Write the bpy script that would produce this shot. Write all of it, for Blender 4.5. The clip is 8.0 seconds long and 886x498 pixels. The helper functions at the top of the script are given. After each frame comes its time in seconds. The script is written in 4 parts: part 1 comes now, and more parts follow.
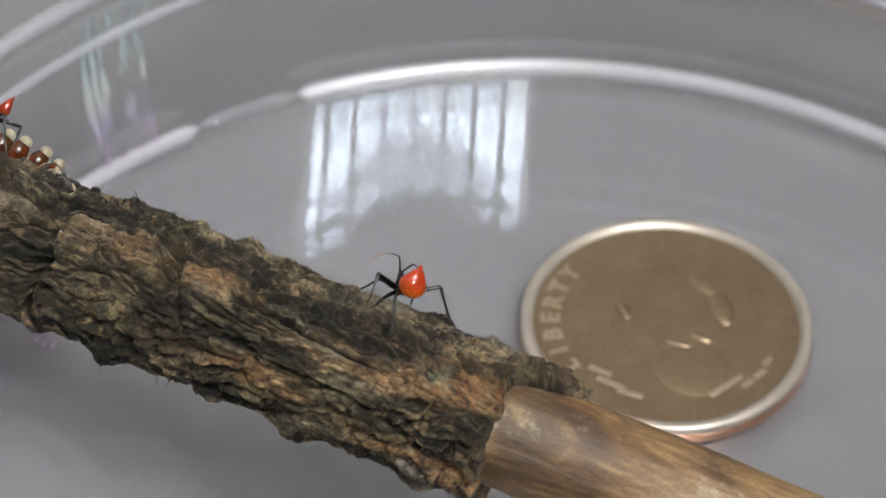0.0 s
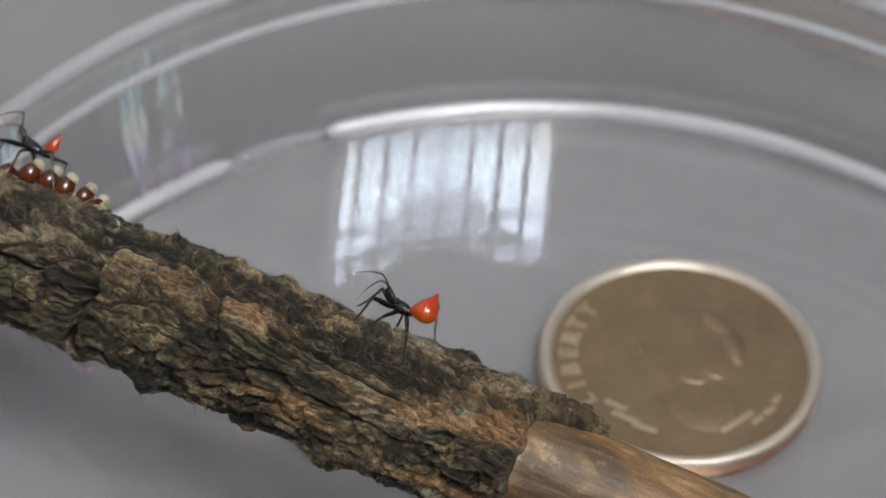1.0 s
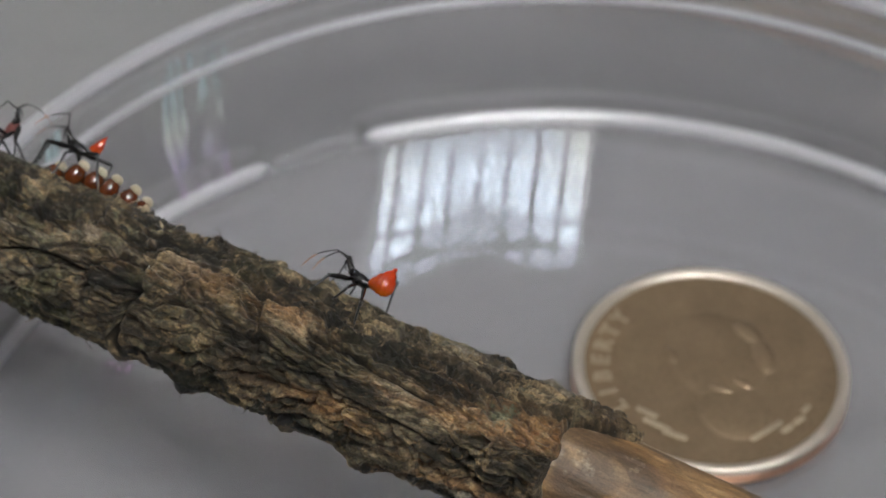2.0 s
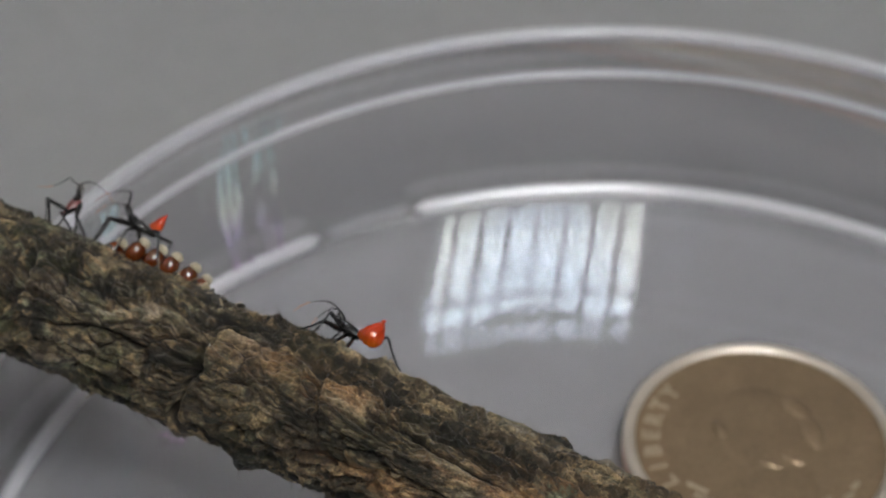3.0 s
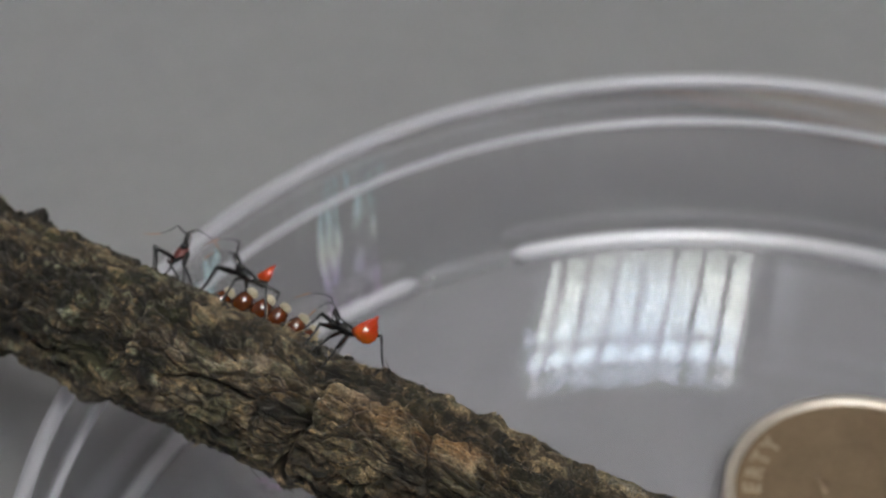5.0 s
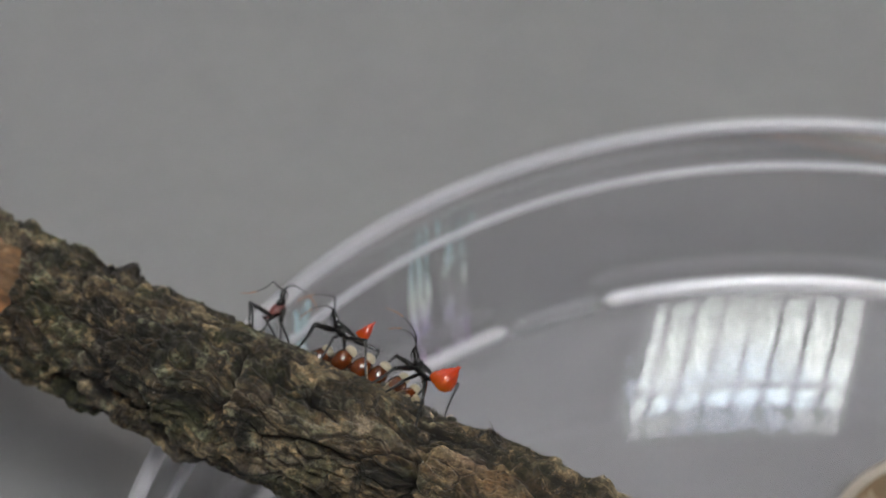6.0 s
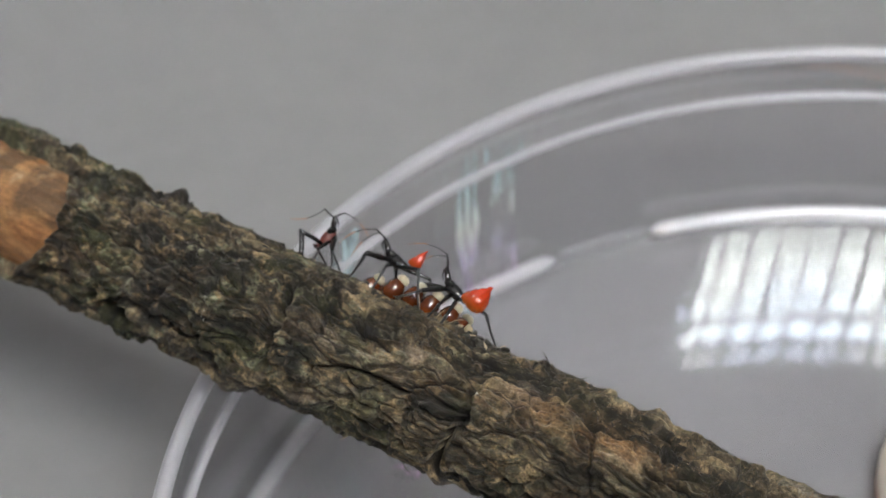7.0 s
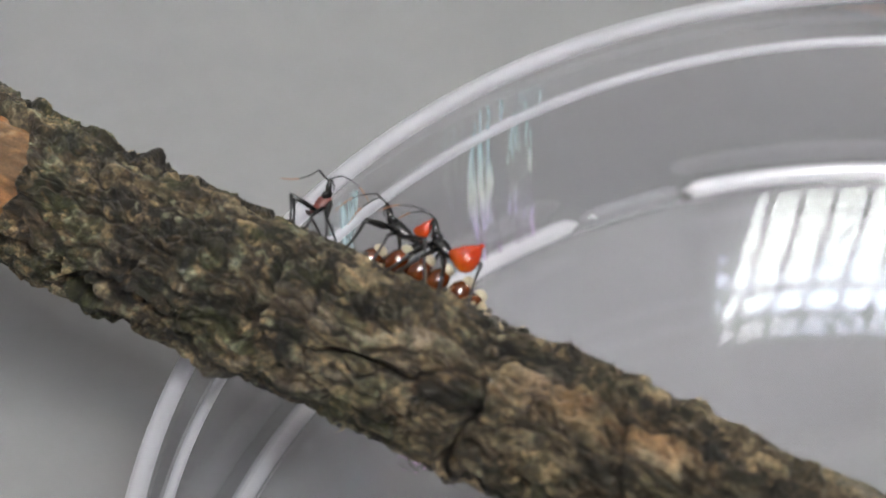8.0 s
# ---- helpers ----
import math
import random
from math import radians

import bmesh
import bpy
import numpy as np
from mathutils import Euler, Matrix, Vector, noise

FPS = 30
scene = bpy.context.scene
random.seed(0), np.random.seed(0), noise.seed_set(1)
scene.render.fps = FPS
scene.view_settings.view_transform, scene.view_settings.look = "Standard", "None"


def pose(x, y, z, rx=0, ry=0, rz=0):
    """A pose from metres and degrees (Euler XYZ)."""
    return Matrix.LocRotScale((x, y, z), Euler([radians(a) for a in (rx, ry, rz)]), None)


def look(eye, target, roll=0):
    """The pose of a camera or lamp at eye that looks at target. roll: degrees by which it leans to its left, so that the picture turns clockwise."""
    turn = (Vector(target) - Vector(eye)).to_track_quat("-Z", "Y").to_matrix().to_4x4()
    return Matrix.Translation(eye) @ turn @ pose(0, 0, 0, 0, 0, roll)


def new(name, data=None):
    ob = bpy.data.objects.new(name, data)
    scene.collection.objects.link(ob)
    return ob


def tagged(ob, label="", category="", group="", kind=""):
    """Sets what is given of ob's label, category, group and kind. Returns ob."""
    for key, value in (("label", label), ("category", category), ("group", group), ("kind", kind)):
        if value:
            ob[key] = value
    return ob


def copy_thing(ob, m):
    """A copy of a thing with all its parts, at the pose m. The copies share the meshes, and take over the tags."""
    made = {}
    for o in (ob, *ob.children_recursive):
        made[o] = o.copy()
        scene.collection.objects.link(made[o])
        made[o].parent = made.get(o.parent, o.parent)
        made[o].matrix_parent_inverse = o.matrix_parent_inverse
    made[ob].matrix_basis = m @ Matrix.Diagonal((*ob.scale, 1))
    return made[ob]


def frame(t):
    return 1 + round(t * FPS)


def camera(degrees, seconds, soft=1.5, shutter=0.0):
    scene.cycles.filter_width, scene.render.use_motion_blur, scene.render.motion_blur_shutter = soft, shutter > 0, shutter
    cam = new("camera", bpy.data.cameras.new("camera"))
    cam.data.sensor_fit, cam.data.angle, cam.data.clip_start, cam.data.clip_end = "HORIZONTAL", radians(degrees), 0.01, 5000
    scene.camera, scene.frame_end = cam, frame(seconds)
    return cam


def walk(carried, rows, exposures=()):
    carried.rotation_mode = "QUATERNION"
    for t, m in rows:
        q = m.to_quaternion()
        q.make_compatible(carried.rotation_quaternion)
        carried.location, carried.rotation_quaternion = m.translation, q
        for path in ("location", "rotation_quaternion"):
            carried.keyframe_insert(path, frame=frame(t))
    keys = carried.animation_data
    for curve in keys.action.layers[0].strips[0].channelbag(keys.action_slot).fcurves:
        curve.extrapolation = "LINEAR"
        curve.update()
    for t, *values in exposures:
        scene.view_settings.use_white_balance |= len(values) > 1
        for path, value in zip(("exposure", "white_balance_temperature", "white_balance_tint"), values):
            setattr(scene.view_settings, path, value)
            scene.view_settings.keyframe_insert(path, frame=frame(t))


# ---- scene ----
# Built in millimetres and linked at a thousandth: MM turns them into metres.
MM = 0.001
cam = camera(19.48, 8.0, soft=1.5)
cam.data.dof.use_dof = True
cam.data.dof.focus_distance = 0.135
cam.data.dof.aperture_fstop = 56

# seconds, eye, target, roll (millimetres and degrees)
PATH = [
    (0, (-14.89, -108.15, 115.49), (-14.58, -16.04, 23.76), 0.73),
    (0.5, (-15.75, -109.53, 118.02), (-15.27, -17.28, 26.43), 1.55),
    (1, (-16.38, -111.71, 120.69), (-16.13, -19.00, 29.56), 1.71),
    (1.2, (-16.57, -112.27, 120.52), (-16.13, -19.64, 29.31), 1.70),
    (2.3, (-18.06, -112.92, 123.70), (-19.28, -20.24, 32.55), 2.27),
    (2.5, (-18.68, -112.39, 124.44), (-20.01, -19.45, 33.56), 2.13),
    (3, (-19.40, -112.55, 124.85), (-21.41, -18.47, 35.16), 2.11),
    (3.5, (-20.47, -112.15, 125.73), (-23.11, -18.23, 35.89), 1.97),
    (4, (-21.65, -112.49, 126.40), (-24.78, -18.19, 36.98), 2.08),
    (4.5, (-22.45, -111.70, 126.19), (-26.28, -17.45, 36.74), 1.97),
    (5.8, (-26.19, -106.99, 125.67), (-31.76, -12.76, 36.29), 1.44),
    (6, (-27.54, -105.83, 125.42), (-33.45, -11.58, 36.08), 1.21),
    (6.5, (-28.98, -104.07, 124.22), (-35.11, -11.09, 33.57), 1.26),
    (7, (-29.76, -104.50, 124.03), (-36.17, -12.85, 32.05), 1.40),
    (7.5, (-30.00, -103.06, 123.66), (-36.18, -12.75, 30.35), 1.43),
    (8, (-30.44, -92.07, 112.68), (-37.37, -2.25, 18.95), 0.90),
]
walk(cam, [(t, look(Vector(eye) * MM, Vector(target) * MM, roll)) for t, eye, target, roll in PATH],
     exposures=[(0, 0.85), (1, 0.70), (2.5, 0.52), (4.5, 0.48), (6, 0.57), (6.5, 0.70), (7, 0.92), (8, 1.15)])

# ---- world and light ----
world = bpy.data.worlds.new("world")
scene.world = world
world.use_nodes = True
wn, wl = world.node_tree.nodes, world.node_tree.links
sky = wn.new("ShaderNodeTexSky")
sky.sky_type = "NISHITA"
sky.sun_disc = False
sky.sun_elevation, sky.sun_rotation = radians(50), radians(20)
wn["Background"].inputs[1].default_value = 0.1
wl.new(sky.outputs[0], wn["Background"].inputs[0])


# ---- materials ----
def nodes_of(name):
    mat = bpy.data.materials.new(name)
    mat.use_nodes = True
    nt = mat.node_tree
    return mat, nt, nt.nodes["Principled BSDF"]


def add(nt, kind, **values):
    """A node with its inputs and settings given by name."""
    node = nt.nodes.new(kind)
    for key, value in values.items():
        if key in node.inputs:
            node.inputs[key].default_value = value
        else:
            setattr(node, key, value)
    return node


def ramp(nt, fac, stops):
    """A colour ramp over fac from (place, (r, g, b)) stops."""
    node = nt.nodes.new("ShaderNodeValToRGB")
    el = node.color_ramp.elements
    while len(el) < len(stops):
        el.new(0.5)
    for e, (at, col) in zip(el, stops):
        e.position, e.color = at, (*col, 1)
    nt.links.new(fac, node.inputs[0])
    return node.outputs[0]


def mixed(nt, fac, a, b, blend="MIX"):
    node = nt.nodes.new("ShaderNodeMix")
    node.data_type, node.blend_type = "RGBA", blend
    for socket, value in ((node.inputs[0], fac), (node.inputs[6], a), (node.inputs[7], b)):
        if isinstance(value, (int, float)):
            socket.default_value = value
        elif isinstance(value, tuple):
            socket.default_value = (*value, 1)
        else:
            nt.links.new(value, socket)
    return node.outputs[2]


def noise_of(nt, scale, detail=4.0, rough=0.55, vec=None, distortion=0.0):
    node = add(nt, "ShaderNodeTexNoise", Scale=scale, Detail=detail, Roughness=rough, Distortion=distortion)
    if vec is None:
        vec = place_of(nt)
    nt.links.new(vec, node.inputs["Vector"])
    return node.outputs["Fac"]


def place_of(nt):
    return add(nt, "ShaderNodeTexCoord").outputs["Object"]


def bumped(nt, bsdf, height, strength, distance):
    node = add(nt, "ShaderNodeBump", Strength=strength, Distance=distance)
    nt.links.new(height, node.inputs["Height"])
    nt.links.new(node.outputs[0], bsdf.inputs["Normal"])
    return node


def plain(name, colour, rough=0.5, metal=0.0, vary=0.15, scale=800.0, bump=0.0, coat=0.0, sheen=0.0):
    """A material of one colour that varies a little at two scales, with fine relief."""
    mat, nt, bsdf = nodes_of(name)
    a, b = noise_of(nt, scale), noise_of(nt, scale * 7)
    both = add(nt, "ShaderNodeMath", operation="MULTIPLY_ADD")
    both.inputs[1].default_value = 0.5
    nt.links.new(a, both.inputs[0])
    half = add(nt, "ShaderNodeMath", operation="MULTIPLY")
    half.inputs[1].default_value = 0.5
    nt.links.new(b, half.inputs[0])
    nt.links.new(half.outputs[0], both.inputs[2])
    lo = tuple(c * (1 - vary) for c in colour)
    hi = tuple(min(1, c * (1 + vary)) for c in colour)
    nt.links.new(ramp(nt, both.outputs[0], [(0.3, lo), (0.7, hi)]), bsdf.inputs["Base Color"])
    bsdf.inputs["Roughness"].default_value = rough
    bsdf.inputs["Metallic"].default_value = metal
    bsdf.inputs["Coat Weight"].default_value = coat
    if bump:
        bumped(nt, bsdf, both.outputs[0], 0.6, bump)
    return mat


def clear_plastic(name, cloud=0.0, mirror=0.05, rough=0.03, tint=(0.985, 0.985, 0.99), cloud_colour=(0.8, 0.78, 0.82)):
    """Clear plastic: lets light through, mirrors by Fresnel; cloud is the share that scatters."""
    mat, nt, bsdf = nodes_of(name)
    nt.nodes.remove(bsdf)
    out = nt.nodes["Material Output"]
    clear = add(nt, "ShaderNodeBsdfTransparent", Color=(*tint, 1))
    gloss = add(nt, "ShaderNodeBsdfGlossy", Roughness=rough)
    facing = add(nt, "ShaderNodeLayerWeight", Blend=0.5)
    steep = add(nt, "ShaderNodeMath", operation="POWER")
    steep.inputs[1].default_value = 5.0
    nt.links.new(facing.outputs["Facing"], steep.inputs[0])
    fres = add(nt, "ShaderNodeMath", operation="MULTIPLY_ADD")
    fres.inputs[1].default_value, fres.inputs[2].default_value = 1 - mirror, mirror
    nt.links.new(steep.outputs[0], fres.inputs[0])
    body = clear.outputs[0]
    if cloud:
        white = add(nt, "ShaderNodeBsdfDiffuse", Color=(*cloud_colour, 1))
        through_ = add(nt, "ShaderNodeBsdfTranslucent", Color=(*cloud_colour, 1))
        both = add(nt, "ShaderNodeMixShader", Fac=0.5)
        nt.links.new(white.outputs[0], both.inputs[1])
        nt.links.new(through_.outputs[0], both.inputs[2])
        some = add(nt, "ShaderNodeMixShader", Fac=cloud)
        nt.links.new(body, some.inputs[1])
        nt.links.new(both.outputs[0], some.inputs[2])
        body = some.outputs[0]
    mix = add(nt, "ShaderNodeMixShader")
    nt.links.new(fres.outputs[0], mix.inputs[0])
    nt.links.new(body, mix.inputs[1])
    nt.links.new(gloss.outputs[0], mix.inputs[2])
    nt.links.new(mix.outputs[0], out.inputs[0])
    return mat


def glowing(name, colour, strength):
    mat, nt, bsdf = nodes_of(name)
    bsdf.inputs["Base Color"].default_value = (0, 0, 0, 1)
    bsdf.inputs["Emission Color"].default_value = (*colour, 1)
    bsdf.inputs["Emission Strength"].default_value = strength
    return mat


table_grey = plain("table_laminate", (0.198, 0.192, 0.192), rough=0.45, vary=0.06, scale=60.0, bump=0.00002)
wall_paint = plain("wall_paint", (0.30, 0.29, 0.28), rough=0.8, vary=0.05, scale=4.0)
ceiling_paint = plain("ceiling_paint", (0.78, 0.76, 0.74), rough=0.85, vary=0.04, scale=4.0)
floor_lino = plain("floor_lino", (0.16, 0.145, 0.13), rough=0.5, vary=0.1, scale=8.0)
frame_dark = plain("window_frame_dark", (0.09, 0.09, 0.085), rough=0.5, vary=0.1, scale=20.0)


floor_plastic = clear_plastic("clear_polystyrene_floor", cloud=0.115, mirror=0.105, rough=0.010)
wall_plastic = clear_plastic("clear_polystyrene_wall", cloud=0.065, mirror=0.27, rough=0.014)
rim_plastic = clear_plastic("cloudy_rim_plastic", cloud=0.45, mirror=0.07, rough=0.35)


def sky_outside():
    """What shows behind the window: pale sky, its glow raised and tinted at the heights that the dish mirrors."""
    mat, nt, bsdf = nodes_of("sky_outside")
    bsdf.inputs["Base Color"].default_value = (0, 0, 0, 1)
    sep = add(nt, "ShaderNodeSeparateXYZ")
    nt.links.new(place_of(nt), sep.inputs[0])
    wobble = add(nt, "ShaderNodeMath", operation="MULTIPLY_ADD")
    wobble.inputs[1].default_value = 0.01
    nt.links.new(noise_of(nt, 3.0, 5), wobble.inputs[0])
    nt.links.new(sep.outputs[2], wobble.inputs[2])
    span = add(nt, "ShaderNodeMapRange")
    for i, v in ((1, 1.6), (2, 2.8), (3, 0.0), (4, 1.0)):
        span.inputs[i].default_value = v
    nt.links.new(wobble.outputs[0], span.inputs[0])
    # bluish and extra bright bands are added for the reflection in the dish
    col = ramp(nt, span.outputs[0], [(0.05, (0.965, 0.98, 1.035)), (0.11, (1.10, 1.28, 1.52)), (0.40, (1.12, 1.30, 1.55)), (0.44, (1.80, 1.89, 1.80)), (0.55, (1.80, 1.89, 1.80)), (0.70, (1.0, 0.985, 0.975))])
    nt.links.new(col, bsdf.inputs["Emission Color"])
    bsdf.inputs["Emission Strength"].default_value = SKY_GLOW
    return mat


SKY_GLOW = 20.5
outside = sky_outside()


def bark_material():
    """Rough bark: plates of grey, tan and brown over darker bark and painted crevice shade, greener towards the thick
    end, redder towards the thin one.
    """
    mat, nt, bsdf = nodes_of("rough_bark")
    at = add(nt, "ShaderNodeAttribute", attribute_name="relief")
    tone = add(nt, "ShaderNodeAttribute", attribute_name="tone").outputs["Fac"]
    along = add(nt, "ShaderNodeAttribute", attribute_name="along").outputs["Vector"]
    spot_at = add(nt, "ShaderNodeAttribute", attribute_name="place").outputs["Vector"]
    where = add(nt, "ShaderNodeSeparateXYZ")
    nt.links.new(spot_at, where.inputs[0])
    fine, grit = noise_of(nt, 2600, 6, 0.72), noise_of(nt, 9000, 4, 0.7)

    def blend(a, b, share):
        """a and b mixed in the given share of b."""
        node = add(nt, "ShaderNodeMix")
        node.inputs[0].default_value = share
        nt.links.new(a, node.inputs[2])
        nt.links.new(b, node.inputs[3])
        return node.outputs[0]

    def towards(start, end, lo, hi):
        """lo at the place start along the branch, hi at end."""
        node = add(nt, "ShaderNodeMapRange")
        for i, v in ((1, start), (2, end), (3, lo), (4, hi)):
            node.inputs[i].default_value = v
        nt.links.new(where.outputs[0], node.inputs[0])
        return node.outputs[0]

    base = ramp(nt, blend(tone, noise_of(nt, 620, 8, 0.74, along, 0.8), 0.84),
                [(0.40, (0.012, 0.009, 0.006)), (0.47, (0.034, 0.026, 0.016)), (0.53, (0.110, 0.083, 0.050)), (0.62, (0.26, 0.207, 0.135))])
    # pale grey weathered streaks
    pale = ramp(nt, noise_of(nt, 340, 7, 0.68, along, 0.5), [(0.55, (0, 0, 0)), (0.66, (0.75, 0.75, 0.75))])
    base = mixed(nt, pale, base, (0.30, 0.268, 0.22))
    # rust-coloured streaks, towards the thin end
    rust = ramp(nt, noise_of(nt, 300, 6, 0.60, along, 0.3), [(0.50, (0, 0, 0)), (0.60, (1, 1, 1))])
    below = add(nt, "ShaderNodeMapRange")
    for i, v in ((1, -0.0040), (2, -0.0052), (3, 0.15), (4, 1.0)):
        below.inputs[i].default_value = v
    nt.links.new(where.outputs[1], below.inputs[0])
    rust = mixed(nt, 1.0, rust, below.outputs[0], "MULTIPLY")
    base = mixed(nt, mixed(nt, 1.0, rust, towards(-0.004, 0.012, 0.15, 0.85), "MULTIPLY"), base, (0.31, 0.165, 0.075))
    # moss and lichen, towards the thick end
    moss = ramp(nt, noise_of(nt, 260, 8, 0.70), [(0.50, (0, 0, 0)), (0.58, (1, 1, 1))])
    base = mixed(nt, mixed(nt, 1.0, moss, towards(0.012, -0.016, 0.25, 0.9), "MULTIPLY"), base, (0.040, 0.043, 0.017))
    crust = ramp(nt, noise_of(nt, 620, 7, 0.75, None, 0.5), [(0.55, (0, 0, 0)), (0.63, (0.75, 0.75, 0.75))])
    base = mixed(nt, mixed(nt, 1.0, crust, towards(0.012, -0.016, 0.2, 1.0), "MULTIPLY"), base, (0.29, 0.29, 0.20))
    specks = ramp(nt, noise_of(nt, 760, 6, 0.70, None, 0.6), [(0.54, (0, 0, 0)), (0.62, (0.8, 0.8, 0.8))])
    base = mixed(nt, specks, base, (0.33, 0.235, 0.135))
    clump = ramp(nt, noise_of(nt, 330, 6, 0.68, None, 0.7), [(0.42, (0.36, 0.35, 0.33)), (0.56, (1.18, 1.17, 1.12))])
    base = mixed(nt, 1.0, base, clump, "MULTIPLY")
    # one pale green lichen near the torn end
    spot = add(nt, "ShaderNodeVectorMath", operation="DISTANCE")
    nt.links.new(spot_at, spot.inputs[0])
    spot.inputs[1].default_value = (0.0223, -0.0064, 0.0032)
    edge = add(nt, "ShaderNodeMath", operation="MULTIPLY_ADD")
    edge.inputs[1].default_value = 0.0052
    nt.links.new(fine, edge.inputs[0])
    nt.links.new(spot.outputs["Value"], edge.inputs[2])
    scaled = add(nt, "ShaderNodeMath", operation="MULTIPLY")
    scaled.inputs[1].default_value = 100.0
    nt.links.new(edge.outputs[0], scaled.inputs[0])
    base = mixed(nt, ramp(nt, scaled.outputs[0], [(0.28, (0.9, 0.9, 0.9)), (0.36, (0, 0, 0))]), base, (0.33, 0.35, 0.23))
    # darker bark beneath and crevice shade put into the colour, where the plates part
    inner_shade = ramp(nt, at.outputs["Fac"], [(0.02, (0.15, 0.125, 0.105)), (0.34, (1, 1, 1))])
    base = mixed(nt, 1.0, base, inner_shade, "MULTIPLY")
    base = mixed(nt, 1.0, base, ramp(nt, fine, [(0.36, (0.42, 0.42, 0.42)), (0.62, (1.6, 1.6, 1.6))]), "MULTIPLY")
    base = mixed(nt, 1.0, base, ramp(nt, grit, [(0.3, (0.65, 0.65, 0.65)), (0.7, (1.25, 1.25, 1.25))]), "MULTIPLY")
    nt.links.new(base, bsdf.inputs["Base Color"])
    bsdf.inputs["Roughness"].default_value = 0.48
    both = add(nt, "ShaderNodeMath", operation="ADD")
    nt.links.new(fine, both.inputs[0])
    nt.links.new(grit, both.inputs[1])
    bumped(nt, bsdf, both.outputs[0], 0.9, 0.00020)
    return mat


bark = bark_material()


def bare_wood_material(name, deep, middle, light):
    """Barkless wood: tan with long darker streaks, dark blotches and small flecks."""
    mat, nt, bsdf = nodes_of(name)
    along = add(nt, "ShaderNodeAttribute", attribute_name="along").outputs["Vector"]
    streak, fine, grit = noise_of(nt, 300, 7, 0.66, along, 0.8), noise_of(nt, 2600, 6, 0.7, along), noise_of(nt, 7000, 4, 0.7)
    base = ramp(nt, streak, [(0.33, deep), (0.47, middle), (0.64, light)])
    blot = ramp(nt, noise_of(nt, 160, 6, 0.6, None, 0.6), [(0.50, (0, 0, 0)), (0.60, (0.85, 0.85, 0.85))])
    base = mixed(nt, blot, base, (0.085, 0.052, 0.028))
    pale = ramp(nt, noise_of(nt, 240, 7, 0.65), [(0.57, (0, 0, 0)), (0.66, (0.7, 0.7, 0.7))])
    base = mixed(nt, pale, base, (0.46, 0.37, 0.26))
    base = mixed(nt, 1.0, base, ramp(nt, fine, [(0.34, (0.6, 0.57, 0.54)), (0.66, (1.2, 1.2, 1.2))]), "MULTIPLY")
    base = mixed(nt, 1.0, base, ramp(nt, grit, [(0.3, (0.75, 0.75, 0.75)), (0.7, (1.2, 1.2, 1.2))]), "MULTIPLY")
    nt.links.new(base, bsdf.inputs["Base Color"])
    bsdf.inputs["Roughness"].default_value = 0.5
    bumped(nt, bsdf, fine, 0.6, 0.00012)
    return mat


bare_wood = bare_wood_material("bare_wood", (0.070, 0.036, 0.015), (0.21, 0.115, 0.048), (0.40, 0.255, 0.125))
fresh_wood = bare_wood_material("fresh_bare_wood", (0.09, 0.036, 0.012), (0.30, 0.135, 0.050), (0.44, 0.25, 0.11))
coin_face_metal = plain("worn_cupronickel", (0.29, 0.208, 0.130), rough=0.42, metal=0.85, vary=0.22, scale=500.0, bump=0.00001)
coin_rim_metal = plain("polished_cupronickel", (0.58, 0.51, 0.43), rough=0.45, metal=0.8, vary=0.08, scale=500.0)
coin_letter_metal = plain("worn_letters", (0.47, 0.375, 0.26), rough=0.5, metal=0.7, vary=0.15, scale=900.0)
copper_edge = plain("copper_core", (0.62, 0.36, 0.24), rough=0.35, metal=1.0, vary=0.12, scale=900.0)


def glossy(name, colour, rough, vary=0.2, scale=2500.0, bump=0.0, under=0.0, coat=0.5):
    """A shiny skin, with light that enters it a little way."""
    mat = plain(name, colour, rough, 0.0, vary, scale, bump, coat)
    bsdf = mat.node_tree.nodes["Principled BSDF"]
    bsdf.inputs["Coat Roughness"].default_value = 0.08
    if under:
        bsdf.inputs["Subsurface Weight"].default_value = under
        bsdf.inputs["Subsurface Radius"].default_value = (0.0006, 0.0002, 0.0001)
        bsdf.inputs["Subsurface Scale"].default_value = 1.0
    return mat


black_cuticle = glossy("black_cuticle", (0.006, 0.0055, 0.0055), 0.2, 0.5, 3000.0, 0.00003, 0.0, 0.3)
dark_red_cuticle = glossy("dark_red_cuticle", (0.10, 0.015, 0.010), 0.3, 0.6, 2500.0, 0.00003)
grey_black_leg = glossy("dusty_black_leg", (0.010, 0.010, 0.010), 0.3, 0.6, 6000.0, 0.00002, 0.0, 0.15)
eye_dark = glossy("dark_eye", (0.03, 0.012, 0.01), 0.15, 0.2, 6000.0)


